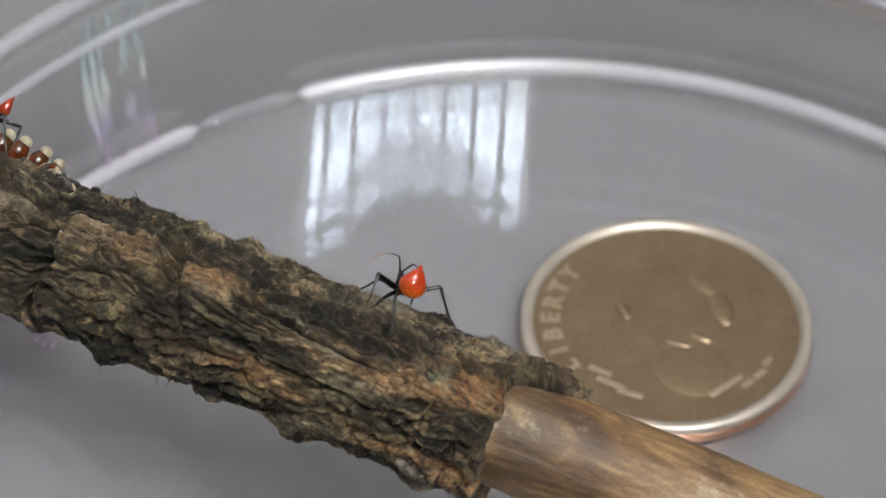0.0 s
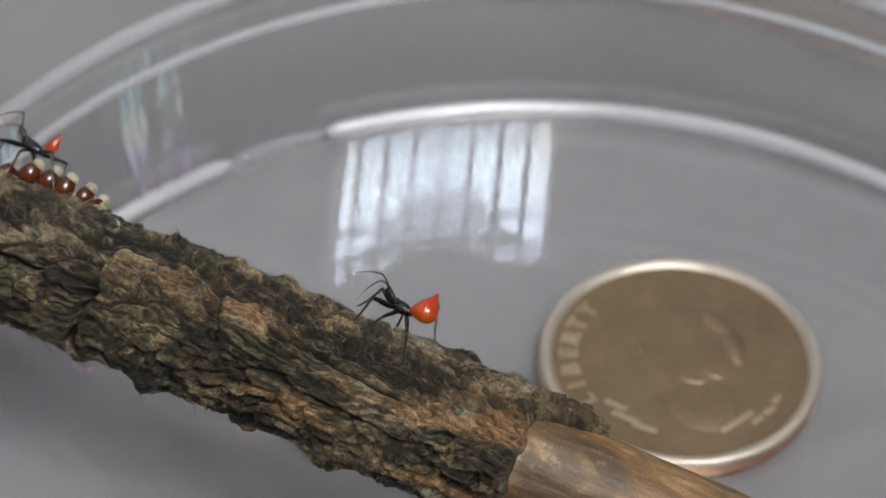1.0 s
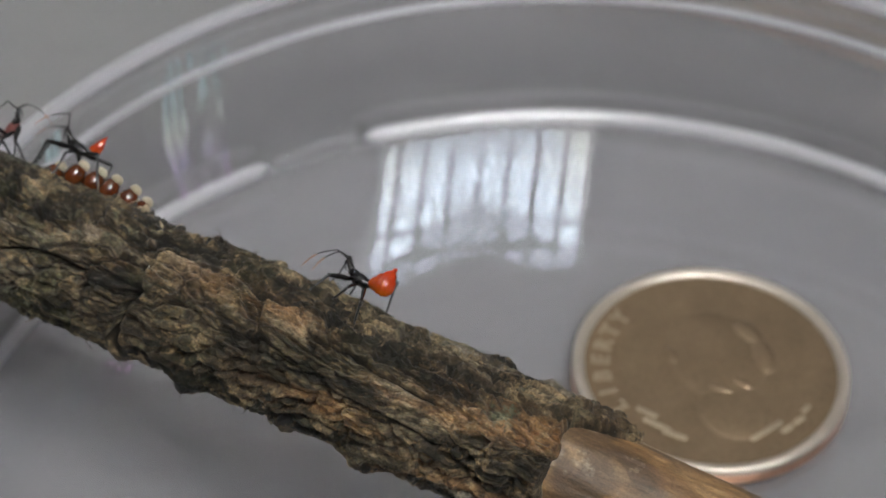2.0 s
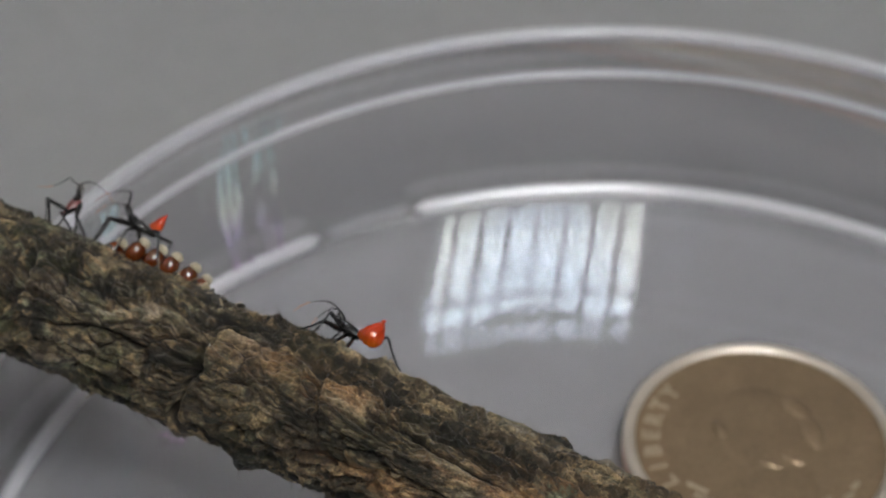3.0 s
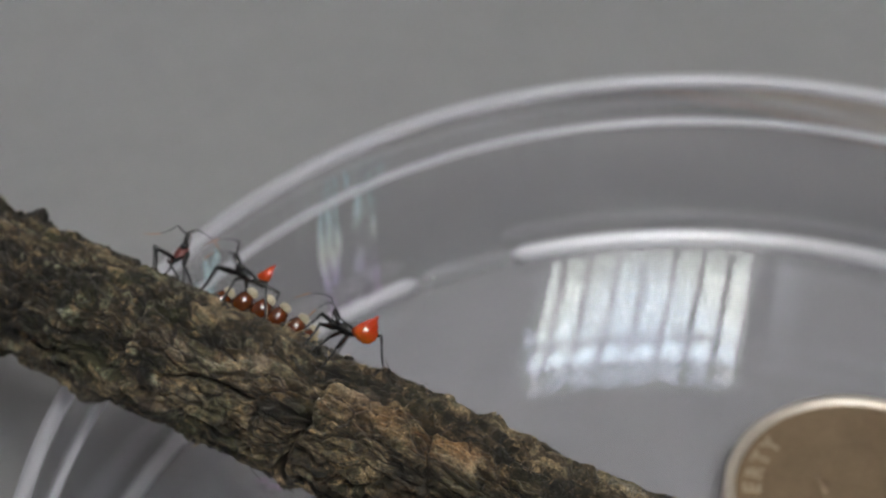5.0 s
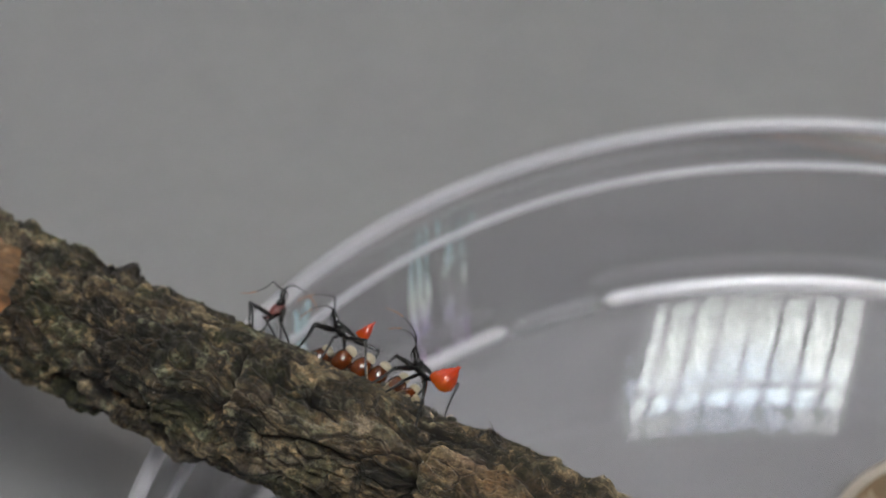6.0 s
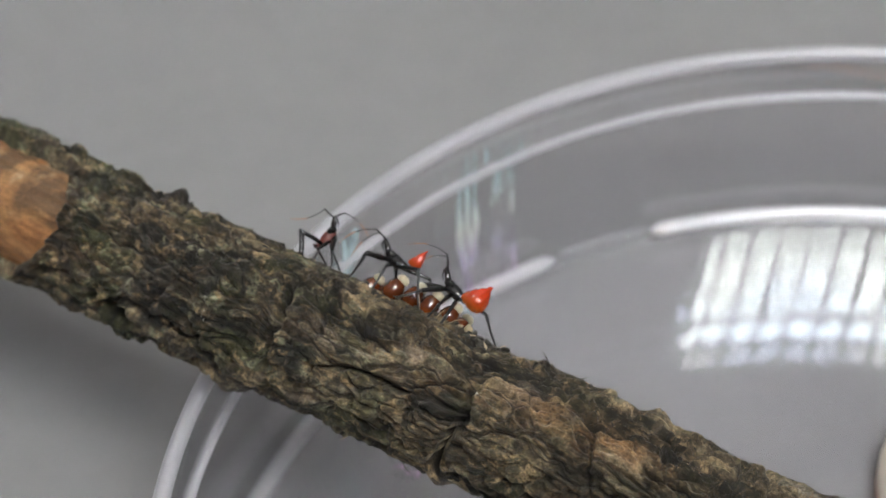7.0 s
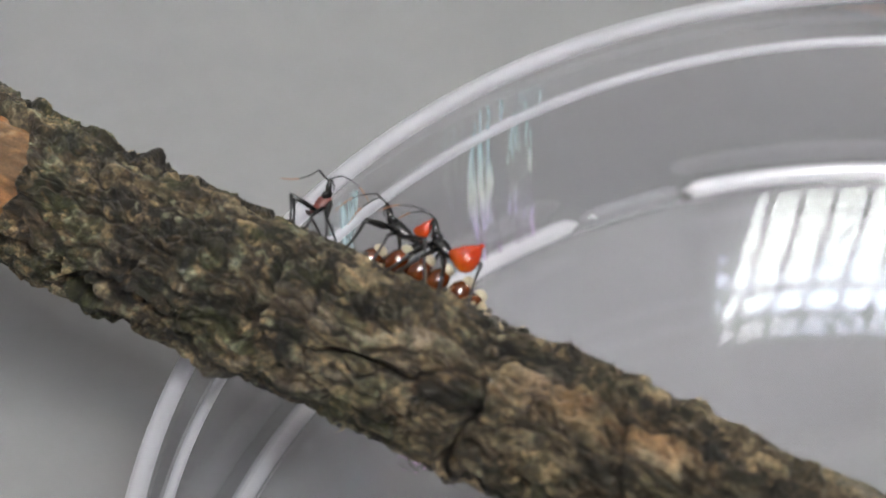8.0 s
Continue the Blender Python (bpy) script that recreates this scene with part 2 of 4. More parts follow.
def abdomen_material():
    """Taut shiny skin: orange below, red towards the tip."""
    mat = glossy("orange_red_abdomen", (0.66, 0.055, 0.007), 0.16, 0.25, 700.0, 0.0, 0.15, 0.8)
    nt = mat.node_tree
    bsdf = nt.nodes["Principled BSDF"]
    sep = add(nt, "ShaderNodeSeparateXYZ")
    nt.links.new(place_of(nt), sep.inputs[0])
    span = add(nt, "ShaderNodeMapRange")
    for k, v in ((1, -0.0004), (2, 0.0010), (3, 0.0), (4, 1.0)):
        span.inputs[k].default_value = v
    nt.links.new(sep.outputs[2], span.inputs[0])
    some = add(nt, "ShaderNodeMath", operation="MULTIPLY_ADD")
    some.inputs[1].default_value = 0.35
    nt.links.new(noise_of(nt, 1500, 4), some.inputs[0])
    nt.links.new(span.outputs[0], some.inputs[2])
    nt.links.new(ramp(nt, some.outputs[0], [(0.15, (0.60, 0.150, 0.010)), (0.55, (0.48, 0.070, 0.008)), (1.0, (0.42, 0.034, 0.008))]), bsdf.inputs["Base Color"])
    return mat


red_abdomen = abdomen_material()
amber_tip = glossy("amber_antenna_tip", (0.30, 0.12, 0.04), 0.4, 0.15, 4000.0)
egg_shell = glossy("red_brown_egg", (0.085, 0.020, 0.005), 0.22, 0.45, 1800.0, 0.00002, 0.2, 0.6)
egg_cap = glossy("cream_egg_cap", (0.40, 0.345, 0.235), 0.35, 0.4, 3000.0, 0.00004, 0.0, 0.1)
dark_abdomen = glossy("dark_red_abdomen", (0.020, 0.004, 0.003), 0.3, 0.4, 1500.0)


def painted_glint_material():
    """Reflections and a caustic painted in pale colours, from blue-green above to violet below."""
    mat, nt, bsdf = nodes_of("painted_glint_plastic")
    nt.nodes.remove(bsdf)
    sep = add(nt, "ShaderNodeSeparateXYZ")
    nt.links.new(place_of(nt), sep.inputs[0])
    span = add(nt, "ShaderNodeMapRange")
    for i, v in ((1, 0.0), (2, 0.013), (3, 0.0), (4, 1.0)):
        span.inputs[i].default_value = v
    nt.links.new(sep.outputs[2], span.inputs[0])
    hue = ramp(nt, span.outputs[0], [(0.0, (0.80, 0.55, 0.78)), (0.3, (0.78, 0.70, 0.95)), (0.5, (0.9, 0.92, 0.85)), (0.75, (0.70, 0.92, 0.95)), (1.0, (0.65, 0.88, 0.92))])
    thin = add(nt, "ShaderNodeMapping", Scale=(1, 1, 0.03))
    nt.links.new(place_of(nt), thin.inputs[0])
    lines = ramp(nt, noise_of(nt, 2200, 3, 0.6, thin.outputs[0]), [(0.42, (0, 0, 0)), (0.66, (0.55, 0.55, 0.55))])
    clear = add(nt, "ShaderNodeBsdfTransparent")
    white, lit = add(nt, "ShaderNodeBsdfDiffuse"), add(nt, "ShaderNodeBsdfTranslucent")
    both, mix = add(nt, "ShaderNodeMixShader", Fac=0.5), add(nt, "ShaderNodeMixShader")
    nt.links.new(hue, white.inputs[0])
    nt.links.new(hue, lit.inputs[0])
    nt.links.new(white.outputs[0], both.inputs[1])
    nt.links.new(lit.outputs[0], both.inputs[2])
    nt.links.new(lines, mix.inputs[0])
    nt.links.new(clear.outputs[0], mix.inputs[1])
    nt.links.new(both.outputs[0], mix.inputs[2])
    nt.links.new(mix.outputs[0], nt.nodes["Material Output"].inputs[0])
    return mat


faint_plastic = clear_plastic("faint_cloudy_plastic", cloud=0.16, mirror=0.06, rough=0.2)
# its white share stands for the bright reflection along the wall's foot
base_plastic = clear_plastic("painted_reflection_base", cloud=0.72, mirror=0.14, rough=0.2, cloud_colour=(0.84, 0.82, 0.85))
painted_glint_plastic = painted_glint_material()
pale_fibre = plain("pale_fibre", (0.34, 0.27, 0.17), 0.6, 0.0, 0.2, 3000.0)
white_fleck = plain("white_fleck", (0.48, 0.46, 0.42), 0.6, 0.0, 0.2, 3000.0)
old_egg = plain("dark_crumb", (0.05, 0.045, 0.035), 0.6, 0.0, 0.5, 1500.0, 0.00005)


# ---- helpers for meshes ----
def part(name, bm, material, parent=None, label="", smooth=True, scale=MM):
    """Links a bmesh, in millimetres, as one mesh object, under parent if given."""
    for v in bm.verts:
        v.co *= scale
    for f in bm.faces:
        f.smooth = smooth
    me = bpy.data.meshes.new(name)
    bm.to_mesh(me)
    bm.free()
    me.materials.append(material)
    ob = new(name, me)
    ob.parent = parent
    if label:
        ob["label"] = label
    return ob


def from_grid(name, pts, material, parent=None, label="", closed_u=False, closed_v=True, caps=False):
    """A mesh object from an (n, m, 3) array of points in millimetres; v runs round."""
    n, m = pts.shape[:2]
    idx = np.arange(n * m).reshape(n, m)
    rows = idx if not closed_u else np.vstack([idx, idx[:1]])
    cols = rows if not closed_v else np.hstack([rows, rows[:, :1]])
    quads = np.stack([cols[:-1, :-1], cols[:-1, 1:], cols[1:, 1:], cols[1:, :-1]], -1).reshape(-1, 4).tolist()
    if caps:
        quads += [idx[0, ::-1].tolist(), idx[-1].tolist()]
    me = bpy.data.meshes.new(name)
    me.from_pydata((pts.reshape(-1, 3) * MM).tolist(), [], quads)
    me.polygons.foreach_set("use_smooth", [True] * len(me.polygons))
    me.materials.append(material)
    me.update()
    ob = new(name, me)
    ob.parent = parent
    if label:
        ob["label"] = label
    return ob


def lathe(profile, steps=256):
    """Points (k, steps, 3) of a profile of (r, z) turned about the z axis."""
    a = np.linspace(0, 2 * np.pi, steps, endpoint=False)
    p = np.array(profile, float)
    return np.stack([p[:, :1] * np.cos(a), p[:, :1] * np.sin(a), np.repeat(p[:, 1:], steps, 1)], -1)


def box(bm, lo, hi, bevel=0.0):
    lo, hi = Vector(lo), Vector(hi)
    m = Matrix.Translation((lo + hi) / 2) @ Matrix.Diagonal((*(hi - lo), 1))
    got = bmesh.ops.create_cube(bm, size=1.0, matrix=m)
    if bevel:
        edges = list({e for v in got["verts"] for e in v.link_edges})
        bmesh.ops.bevel(bm, geom=edges, offset=bevel, segments=2, profile=0.5, affect="EDGES")
    return bm


# ---- the room: table, walls, window behind the camera ----
TABLE = -1.3
ROOM = Matrix.Rotation(radians(25), 4, "Z")


def slab(name, lo, hi, material, bevel=0.0, label="", category="", kind="structure"):
    """A box of the setting, in the room's own turned axes."""
    ob = tagged(part(name, box(bmesh.new(), lo, hi, bevel), material, smooth=False), label, category, kind=kind)
    ob.matrix_basis = ROOM
    return ob


tagged(slab("tabletop", (-900, -60, TABLE - 28), (900, 900, TABLE), table_grey, 2.0), "matt grey laminate tabletop under a clear dish", "table")
slab("floor", (-2200, -1300, -780), (2200, 2600, -760), floor_lino)
slab("ceiling", (-2200, -1300, 3640), (2200, 2600, 3660), ceiling_paint)
slab("wall_north", (-2200, 2600, -760), (2200, 2700, 3640), wall_paint)
slab("wall_east", (2200, -1300, -760), (2300, 2600, 3640), wall_paint)
slab("wall_west", (-2300, -1300, -760), (-2200, 2600, 3640), wall_paint)
# the south wall, round the window's opening
WX0, WX1, WZ0, WZ1, WY = -480, 430, 1560, 3600, -1200
slab("wall_south", (-2200, WY - 100, -760), (WX0 - 215, WY, 3640), wall_paint)
slab("wall_south", (WX0 - 75, WY - 100, -760), (WX0, WY, 3640), wall_paint)
slab("wall_south", (WX0 - 215, WY - 100, -760), (WX0 - 75, WY, 1945), wall_paint)
slab("wall_south", (WX0 - 215, WY - 100, 2065), (WX0 - 75, WY, 3640), wall_paint)
slab("wall_south", (WX1, WY - 100, -760), (2200, WY, 3640), wall_paint)
slab("wall_south", (WX0, WY - 100, -760), (WX1, WY, WZ0), wall_paint)
slab("wall_south", (WX0, WY - 100, WZ1), (WX1, WY, 3640), wall_paint)


def window():
    win = tagged(new("window_1"), "tall window with dark vertical bars and daylight behind", "window", kind="structure")
    win.matrix_basis = ROOM
    for n in range(8):
        x = WX0 + 830 * n / 7
        part("window_bar", box(bmesh.new(), (x - 8, WY - 60, WZ0), (x + 8, WY - 20, WZ1)), frame_dark, win, smooth=False)
    part("window_sill", box(bmesh.new(), (WX0 - 40, WY - 60, WZ0 - 24), (WX1 + 40, WY + 60, WZ0), 4), wall_paint, win, smooth=False)
    return win


window()
slab("backdrop", (WX0 - 500, WY - 240, WZ0 - 300), (WX1 + 300, WY - 230, WZ1 + 300), outside, 0, "bright pale sky outside the window", "sky")


# ---- the dish ----
DISH = Vector((-8.27, -16.26, 0))
RIM_Z, WALL = 13.85, 1.1
R_FOOT, R_RIM = 41.37, 42.26


def ring(name, parent, r, z, thick, material, label="", span=None):
    """A round bead that runs about the dish, or along a span of degrees."""
    a = np.linspace(0, 2 * np.pi, 10, endpoint=False)
    prof = np.array([(r + thick * math.cos(x), z + thick * math.sin(x)) for x in a])
    if span is None:
        return from_grid(name, lathe(prof, 360), material, parent, label, closed_u=True)
    turn = np.radians(np.linspace(*span, int(span[1] - span[0]) + 2))
    shrink = np.clip(np.minimum(turn - turn[0], turn[-1] - turn) / radians(1.2), 0.05, 1) ** 0.5
    rr, zz = r + (prof[:, :1] - r) * shrink, z + (prof[:, 1:] - z) * shrink
    pts = np.stack([rr * np.cos(turn), rr * np.sin(turn), zz], -1)
    return from_grid(name, pts, material, parent, label, closed_u=True, closed_v=False)


def dish():
    """A clear round dish with a wall that leans outwards, a ledge below the rim and a rounded rim."""
    thing = tagged(new("petri_dish"), "clear round plastic dish standing open on the table", "dish")
    thing.location = DISH * MM
    lean = lambda z: R_FOOT + (R_RIM - R_FOOT) * z / RIM_Z
    fillet = [(lean(0.6) - 0.6 + math.sin(x) * 0.6, 0.6 - math.cos(x) * 0.6) for x in np.linspace(0, math.pi / 2, 6)]
    outer = [(R_FOOT + WALL - 0.7 + math.cos(x) * 0.7, -0.5 - math.sin(x) * 0.7) for x in np.linspace(0, math.pi / 2, 6)]
    from_grid("wall", lathe(fillet + [(R_RIM, RIM_Z - 0.5)], 360), wall_plastic, thing)
    from_grid("wall", lathe([(R_RIM + WALL, RIM_Z - 0.5), (R_FOOT + WALL, 0.5)] + outer, 360), wall_plastic, thing)
    from_grid("floor_plate", lathe([(0.05, 0.0), (20, 0.0), fillet[0]], 360), floor_plastic, thing)
    from_grid("underside", lathe([outer[-1], (20, -1.2), (0.05, -1.2)], 360), floor_plastic, thing)
    for name, r, z, thick in (("rim", R_RIM + WALL / 2 + 0.1, RIM_Z - 0.25, 0.5), ("ledge", 41.99, 10.68, 0.28)):
        ring(name, thing, r, z, thick, rim_plastic, "pale cloudy plastic bead")
    # the foot's bright reflection is painted white, but for a short clear stretch
    for a0, a1, mat in ((-60, 112.9, base_plastic), (112.9, 122.9, faint_plastic), (122.9, 300, base_plastic)):
        ring("base_ring", thing, R_FOOT + 0.1, 0.35, 0.58, mat, "foot of the wall with its reflection painted whitish", (a0, a1))
    # reflections painted down the wall as rainbow streaks: angle about the dish, width
    for deg, width in ((131.4, 2.0), (127.6, 1.8), (146.7, 2.2)):
        a = radians(deg) + np.linspace(-0.5, 0.5, 10) * width / R_FOOT
        z = np.linspace(0.7, 12.7, 20)
        A, Z = np.meshgrid(a, z)
        r = lean(Z) - 0.06
        from_grid("painted_glint", np.stack([r * np.cos(A + 0.02 * np.sin(Z * 0.25)), r * np.sin(A + 0.02 * np.sin(Z * 0.25)), Z], -1), painted_glint_plastic, thing, "faint rainbow-tinted reflection painted as a streak", closed_v=False)
    # a caustic spot on the floor, painted in the same colours
    spot = from_grid("painted_glint", lathe([(0.02, 0.05), (0.5, 0.05), (1.0, 0.05)], 24), painted_glint_plastic, thing, "faint rainbow-tinted caustic painted as a spot in the floor")
    spot.location = (-30.6 * MM, 15.6 * MM, 0)
    return thing


dish()


# ---- the coin ----
def letter_mesh(char, size, depth):
    """A mesh of one letter in the built-in font, in metres."""
    curve = bpy.data.curves.new("letter", "FONT")
    curve.body, curve.size, curve.extrude, curve.align_x = char, size * MM, depth * MM, "CENTER"
    curve.offset = 0.03 * size * MM
    ob = new("letter", curve)
    me = bpy.data.meshes.new_from_object(ob.evaluated_get(bpy.context.evaluated_depsgraph_get()))
    bpy.data.objects.remove(ob)
    bpy.data.curves.remove(curve)
    return me


def mound(name, centre, radii, turn, height, material, parent, power=2.0):
    """A low rounded rise on the coin's face."""
    rr = np.linspace(0.02, 1, 14)
    a = np.linspace(0, 2 * np.pi, 40, endpoint=False)
    R, A = np.meshgrid(rr, a, indexing="ij")
    x, y = radii[0] * R * np.cos(A), radii[1] * R * np.sin(A)
    z = 1.06 + (height + 0.06) * np.sqrt(np.clip(1 - R**power, 0, 1))
    c, s = math.cos(turn), math.sin(turn)
    return from_grid(name, np.stack([centre[0] + c * x - s * y, centre[1] + s * x + c * y, z], -1), material, parent, caps=True)


def coin():
    thing = tagged(new("coin"), "worn silvery-brown coin with a copper edge lying in the dish", "coin")
    thing.location = (-0.81 * MM, 0.58 * MM, 0)
    face = [(0.01, 1.20), (3, 1.18), (6, 1.12), (7.9, 1.10), (8.25, 1.12)]
    from_grid("face", lathe(face, 180), coin_face_metal, thing, "brownish worn coin face")
    rim = [(8.15, 1.11), (8.3, 1.28), (8.4, 1.35), (8.7, 1.37), (8.88, 1.30), (8.95, 1.15), (8.95, 0.95)]
    from_grid("rim", lathe(rim, 180), coin_rim_metal, thing, "bright raised rim")
    edge = [(8.95, 0.95), (8.93, 0.93), (8.93, 0.45), (8.95, 0.4), (8.95, 0.15), (8.85, 0.02), (0.01, 0.02)]
    from_grid("edge", lathe(edge, 180), copper_edge, thing, "reddish copper edge")
    for n, char in enumerate("LIBERTY"):
        deg = 212 - n * 11.2
        ob = new("letter", letter_mesh(char, 1.6, 0.06))
        ob.data.materials.append(coin_letter_metal)
        ob.parent = thing
        a = radians(deg)
        ob.matrix_basis = pose(6.55 * math.cos(a) * MM, 6.55 * math.sin(a) * MM, 1.16 * MM, 0, 0, deg - 90)
    # the worn relief: a plain rounded shape with its neck, waves of hair, the lines of small lettering
    mound("relief", (0.3, 0.9), (3.5, 4.3), 0.25, 0.20, coin_face_metal, thing)
    mound("relief", (1.2, -3.4), (2.5, 2.9), 0.5, 0.14, coin_face_metal, thing)
    for x, y, w, h, turn in ((1.9, -1.3, 0.9, 0.35, -0.5), (3.4, 1.2, 0.8, 1.6, 0.2), (2.5, 3.2, 0.8, 1.3, 0.7), (-2.6, 0.9, 0.5, 0.9, 0.4), (0.6, -1.9, 1.0, 0.3, -0.3)):
        mound("relief_wave", (x, y), (w, h), turn, 0.24, coin_face_metal, thing)
    for x, y, size, turn in ((3.3, -5.2, 2.6, 40), (-4.2, -4.1, 1.5, -28), (-3.6, -5.1, 1.9, -28), (-2.5, -5.9, 1.6, -20), (4.6, -5.0, 0.9, 45), (5.4, -4.2, 0.9, 45), (5.9, -3.2, 0.8, 55)):
        bar = part("raised_bar", box(bmesh.new(), (-size / 2, -0.2, -0.06), (size / 2, 0.2, 0.05), 0.05), coin_letter_metal, thing)
        bar.matrix_basis = pose(x * MM, y * MM, 1.15 * MM, 0, 0, turn)
    return thing


coin()


# ---- the branch ----
B_C = np.array([-34.32, -11.02, 20.94])
B_D = np.array([0.9143, -0.4018, -0.0511])
B_N = np.array([0.24386, 0.64681, -0.72262])
B_W = np.array([0.3234, 0.64823, 0.68935])


def axis_at(s):
    """The branch's axis at s millimetres along it: bowed, its thin end lifted onto the dish's edge, its other end drooping to the table."""
    s = np.asarray(s, float)
    sc = np.clip(s, -34, 50)
    p = B_C + s[..., None] * B_D + (-2.07 - 0.0072 * sc - 0.00051 * sc**2)[..., None] * B_W + (0.3 + 0.0030 * sc**2)[..., None] * B_N
    lift = np.clip((s - 50) / 25, 0, 2)
    drop = np.clip((-34 - s) / 44, 0, 2)
    p[..., 2] += 5.5 * lift**2 - 20.0 * drop**2
    return p


def radius_at(s):
    s = np.asarray(s, float)
    return 3.80 - 0.0066 * s + 0.00009 * np.clip(s, -40, 40) ** 2


PERM = np.random.RandomState(7).permutation(256)
PERM = np.concatenate([PERM, PERM, PERM])
GRAD = np.random.RandomState(8).normal(size=(256, 3))
GRAD /= np.linalg.norm(GRAD, axis=1, keepdims=True)
CELL = np.random.RandomState(9).rand(256, 3)


def hashed(i):
    i = i & 255
    return PERM[PERM[PERM[i[..., 0]] + i[..., 1]] + i[..., 2]]


def perlin(p):
    """Gradient noise at points (..., 3), about -0.7 to 0.7."""
    i = np.floor(p).astype(int)
    f = p - i
    u = f * f * f * (f * (f * 6 - 15) + 10)
    out = 0
    for c in ((0, 0, 0), (0, 0, 1), (0, 1, 0), (0, 1, 1), (1, 0, 0), (1, 0, 1), (1, 1, 0), (1, 1, 1)):
        c = np.array(c)
        w = np.where(c, u, 1 - u).prod(-1)
        out = out + w * (GRAD[hashed(i + c)] * (f - c)).sum(-1)
    return out


def fbm(p, octaves=4, gain=0.5):
    return sum(perlin(p * 2.0**k + 17.3 * k) * gain**k for k in range(octaves))


def cells(p):
    """Distances to the nearest and second nearest cell points, the nearest cell's number and how far along it lies."""
    i = np.floor(p).astype(int)
    f = p - i
    d1, d2, who, off = np.full(p.shape[:-1], 9.0), np.full(p.shape[:-1], 9.0), np.zeros(p.shape[:-1], int), np.zeros(p.shape[:-1])
    for a in (-1, 0, 1):
        for b in (-1, 0, 1):
            for c in (-1, 0, 1):
                o = np.array((a, b, c))
                h = hashed(i + o)
                gap = CELL[h] + o - f
                d = np.sqrt((gap**2).sum(-1))
                near = d < d1
                d2 = np.where(near, d1, np.minimum(d2, d))
                who, off, d1 = np.where(near, h, who), np.where(near, -gap[..., 0], off), np.where(near, d, d1)
    return d1, d2, who, off


def smooth(x, lo, hi):
    x = np.clip((x - lo) / (hi - lo), 0, 1)
    return x * x * (3 - 2 * x)


# knobs on the bark: place along, angle round, width along, width round, height
KNOBS = [(10.0, 0, 0.65, 0.22, 0.60), (20.6, 0, 0.65, 0.2, 0.62), (-20.6, 2, 0.8, 0.22, 0.62), (-28.2, 2, 0.9, 0.22, 0.55), (2.8, 0, 0.8, 0.25, 0.45),
         (7.2, -8, 0.5, 0.2, 0.3), (12.5, -10, 0.6, 0.2, 0.3), (-23.8, 4, 0.6, 0.2, 0.25), (15.8, -4, 0.5, 0.2, 0.3), (23.4, -2, 0.5, 0.2, 0.3),
         (4.4, -176, 1.0, 0.3, 0.65), (15.4, -176, 1.1, 0.3, 0.75), (22.2, -176, 0.8, 0.3, 0.6), (-13.1, -170, 1.0, 0.3, 0.65), (-19.8, -165, 0.7, 0.25, 0.45),
         (-24.4, -176, 0.7, 0.25, 0.45), (0.4, -178, 0.6, 0.25, 0.5), (10.6, -178, 0.7, 0.25, 0.35), (-6.0, -176, 0.8, 0.25, 0.3), (18.8, -178, 0.6, 0.25, 0.3),
         (1.9, -75, 0.45, 0.5, 0.35), (2.6, -120, 0.6, 0.4, 0.35), (-9.5, -70, 0.6, 0.4, 0.28), (9.6, -70, 0.5, 0.35, 0.3), (-13.4, -86, 1.6, 0.35, 0.3), (6.0, -60, 2.0, 0.4, 0.22), (16.5, -100, 2.0, 0.45, 0.28)]
# cracks across the bark: place along, angles from and to, lean, depth
CRACKS = [(0.9, -160, -60, 0.2, 1.45), (-10.6, -132, -36, 0.45, 1.3), (8.6, -106, -62, -0.3, 0.75), (-17.6, -120, -60, 0.6, 0.6), (-6.5, -70, -36, -0.7, 0.5)]
# cracks that run along it: from, to, angle at both, depth
SPLITS = [(18.4, 20.6, -44, -52, 1.0), (20.9, 25.0, -48, -46, 1.3), (25.0, 28.7, -42, -12, 0.8), (-8.6, -2.2, -104, -88, 0.75), (-2.6, 0.2, -91, -66, 0.6), (7.0, 9.4, -52, -46, 0.7),
          (-31, -26.5, -42, -34, 0.6), (-22, -14, -122, -130, 0.6), (2, 13, -132, -120, 0.6), (9, 22, -95, -112, 0.5), (2, 9.5, -30, -22, 0.5), (-24, -15.5, -72, -84, 0.4), (11, 19, -70, -78, 0.6), (-9.8, -4.0, -52, -66, 0.5), (14, 24, -128, -138, 0.6)]
KNOT = (-13.4, -80)


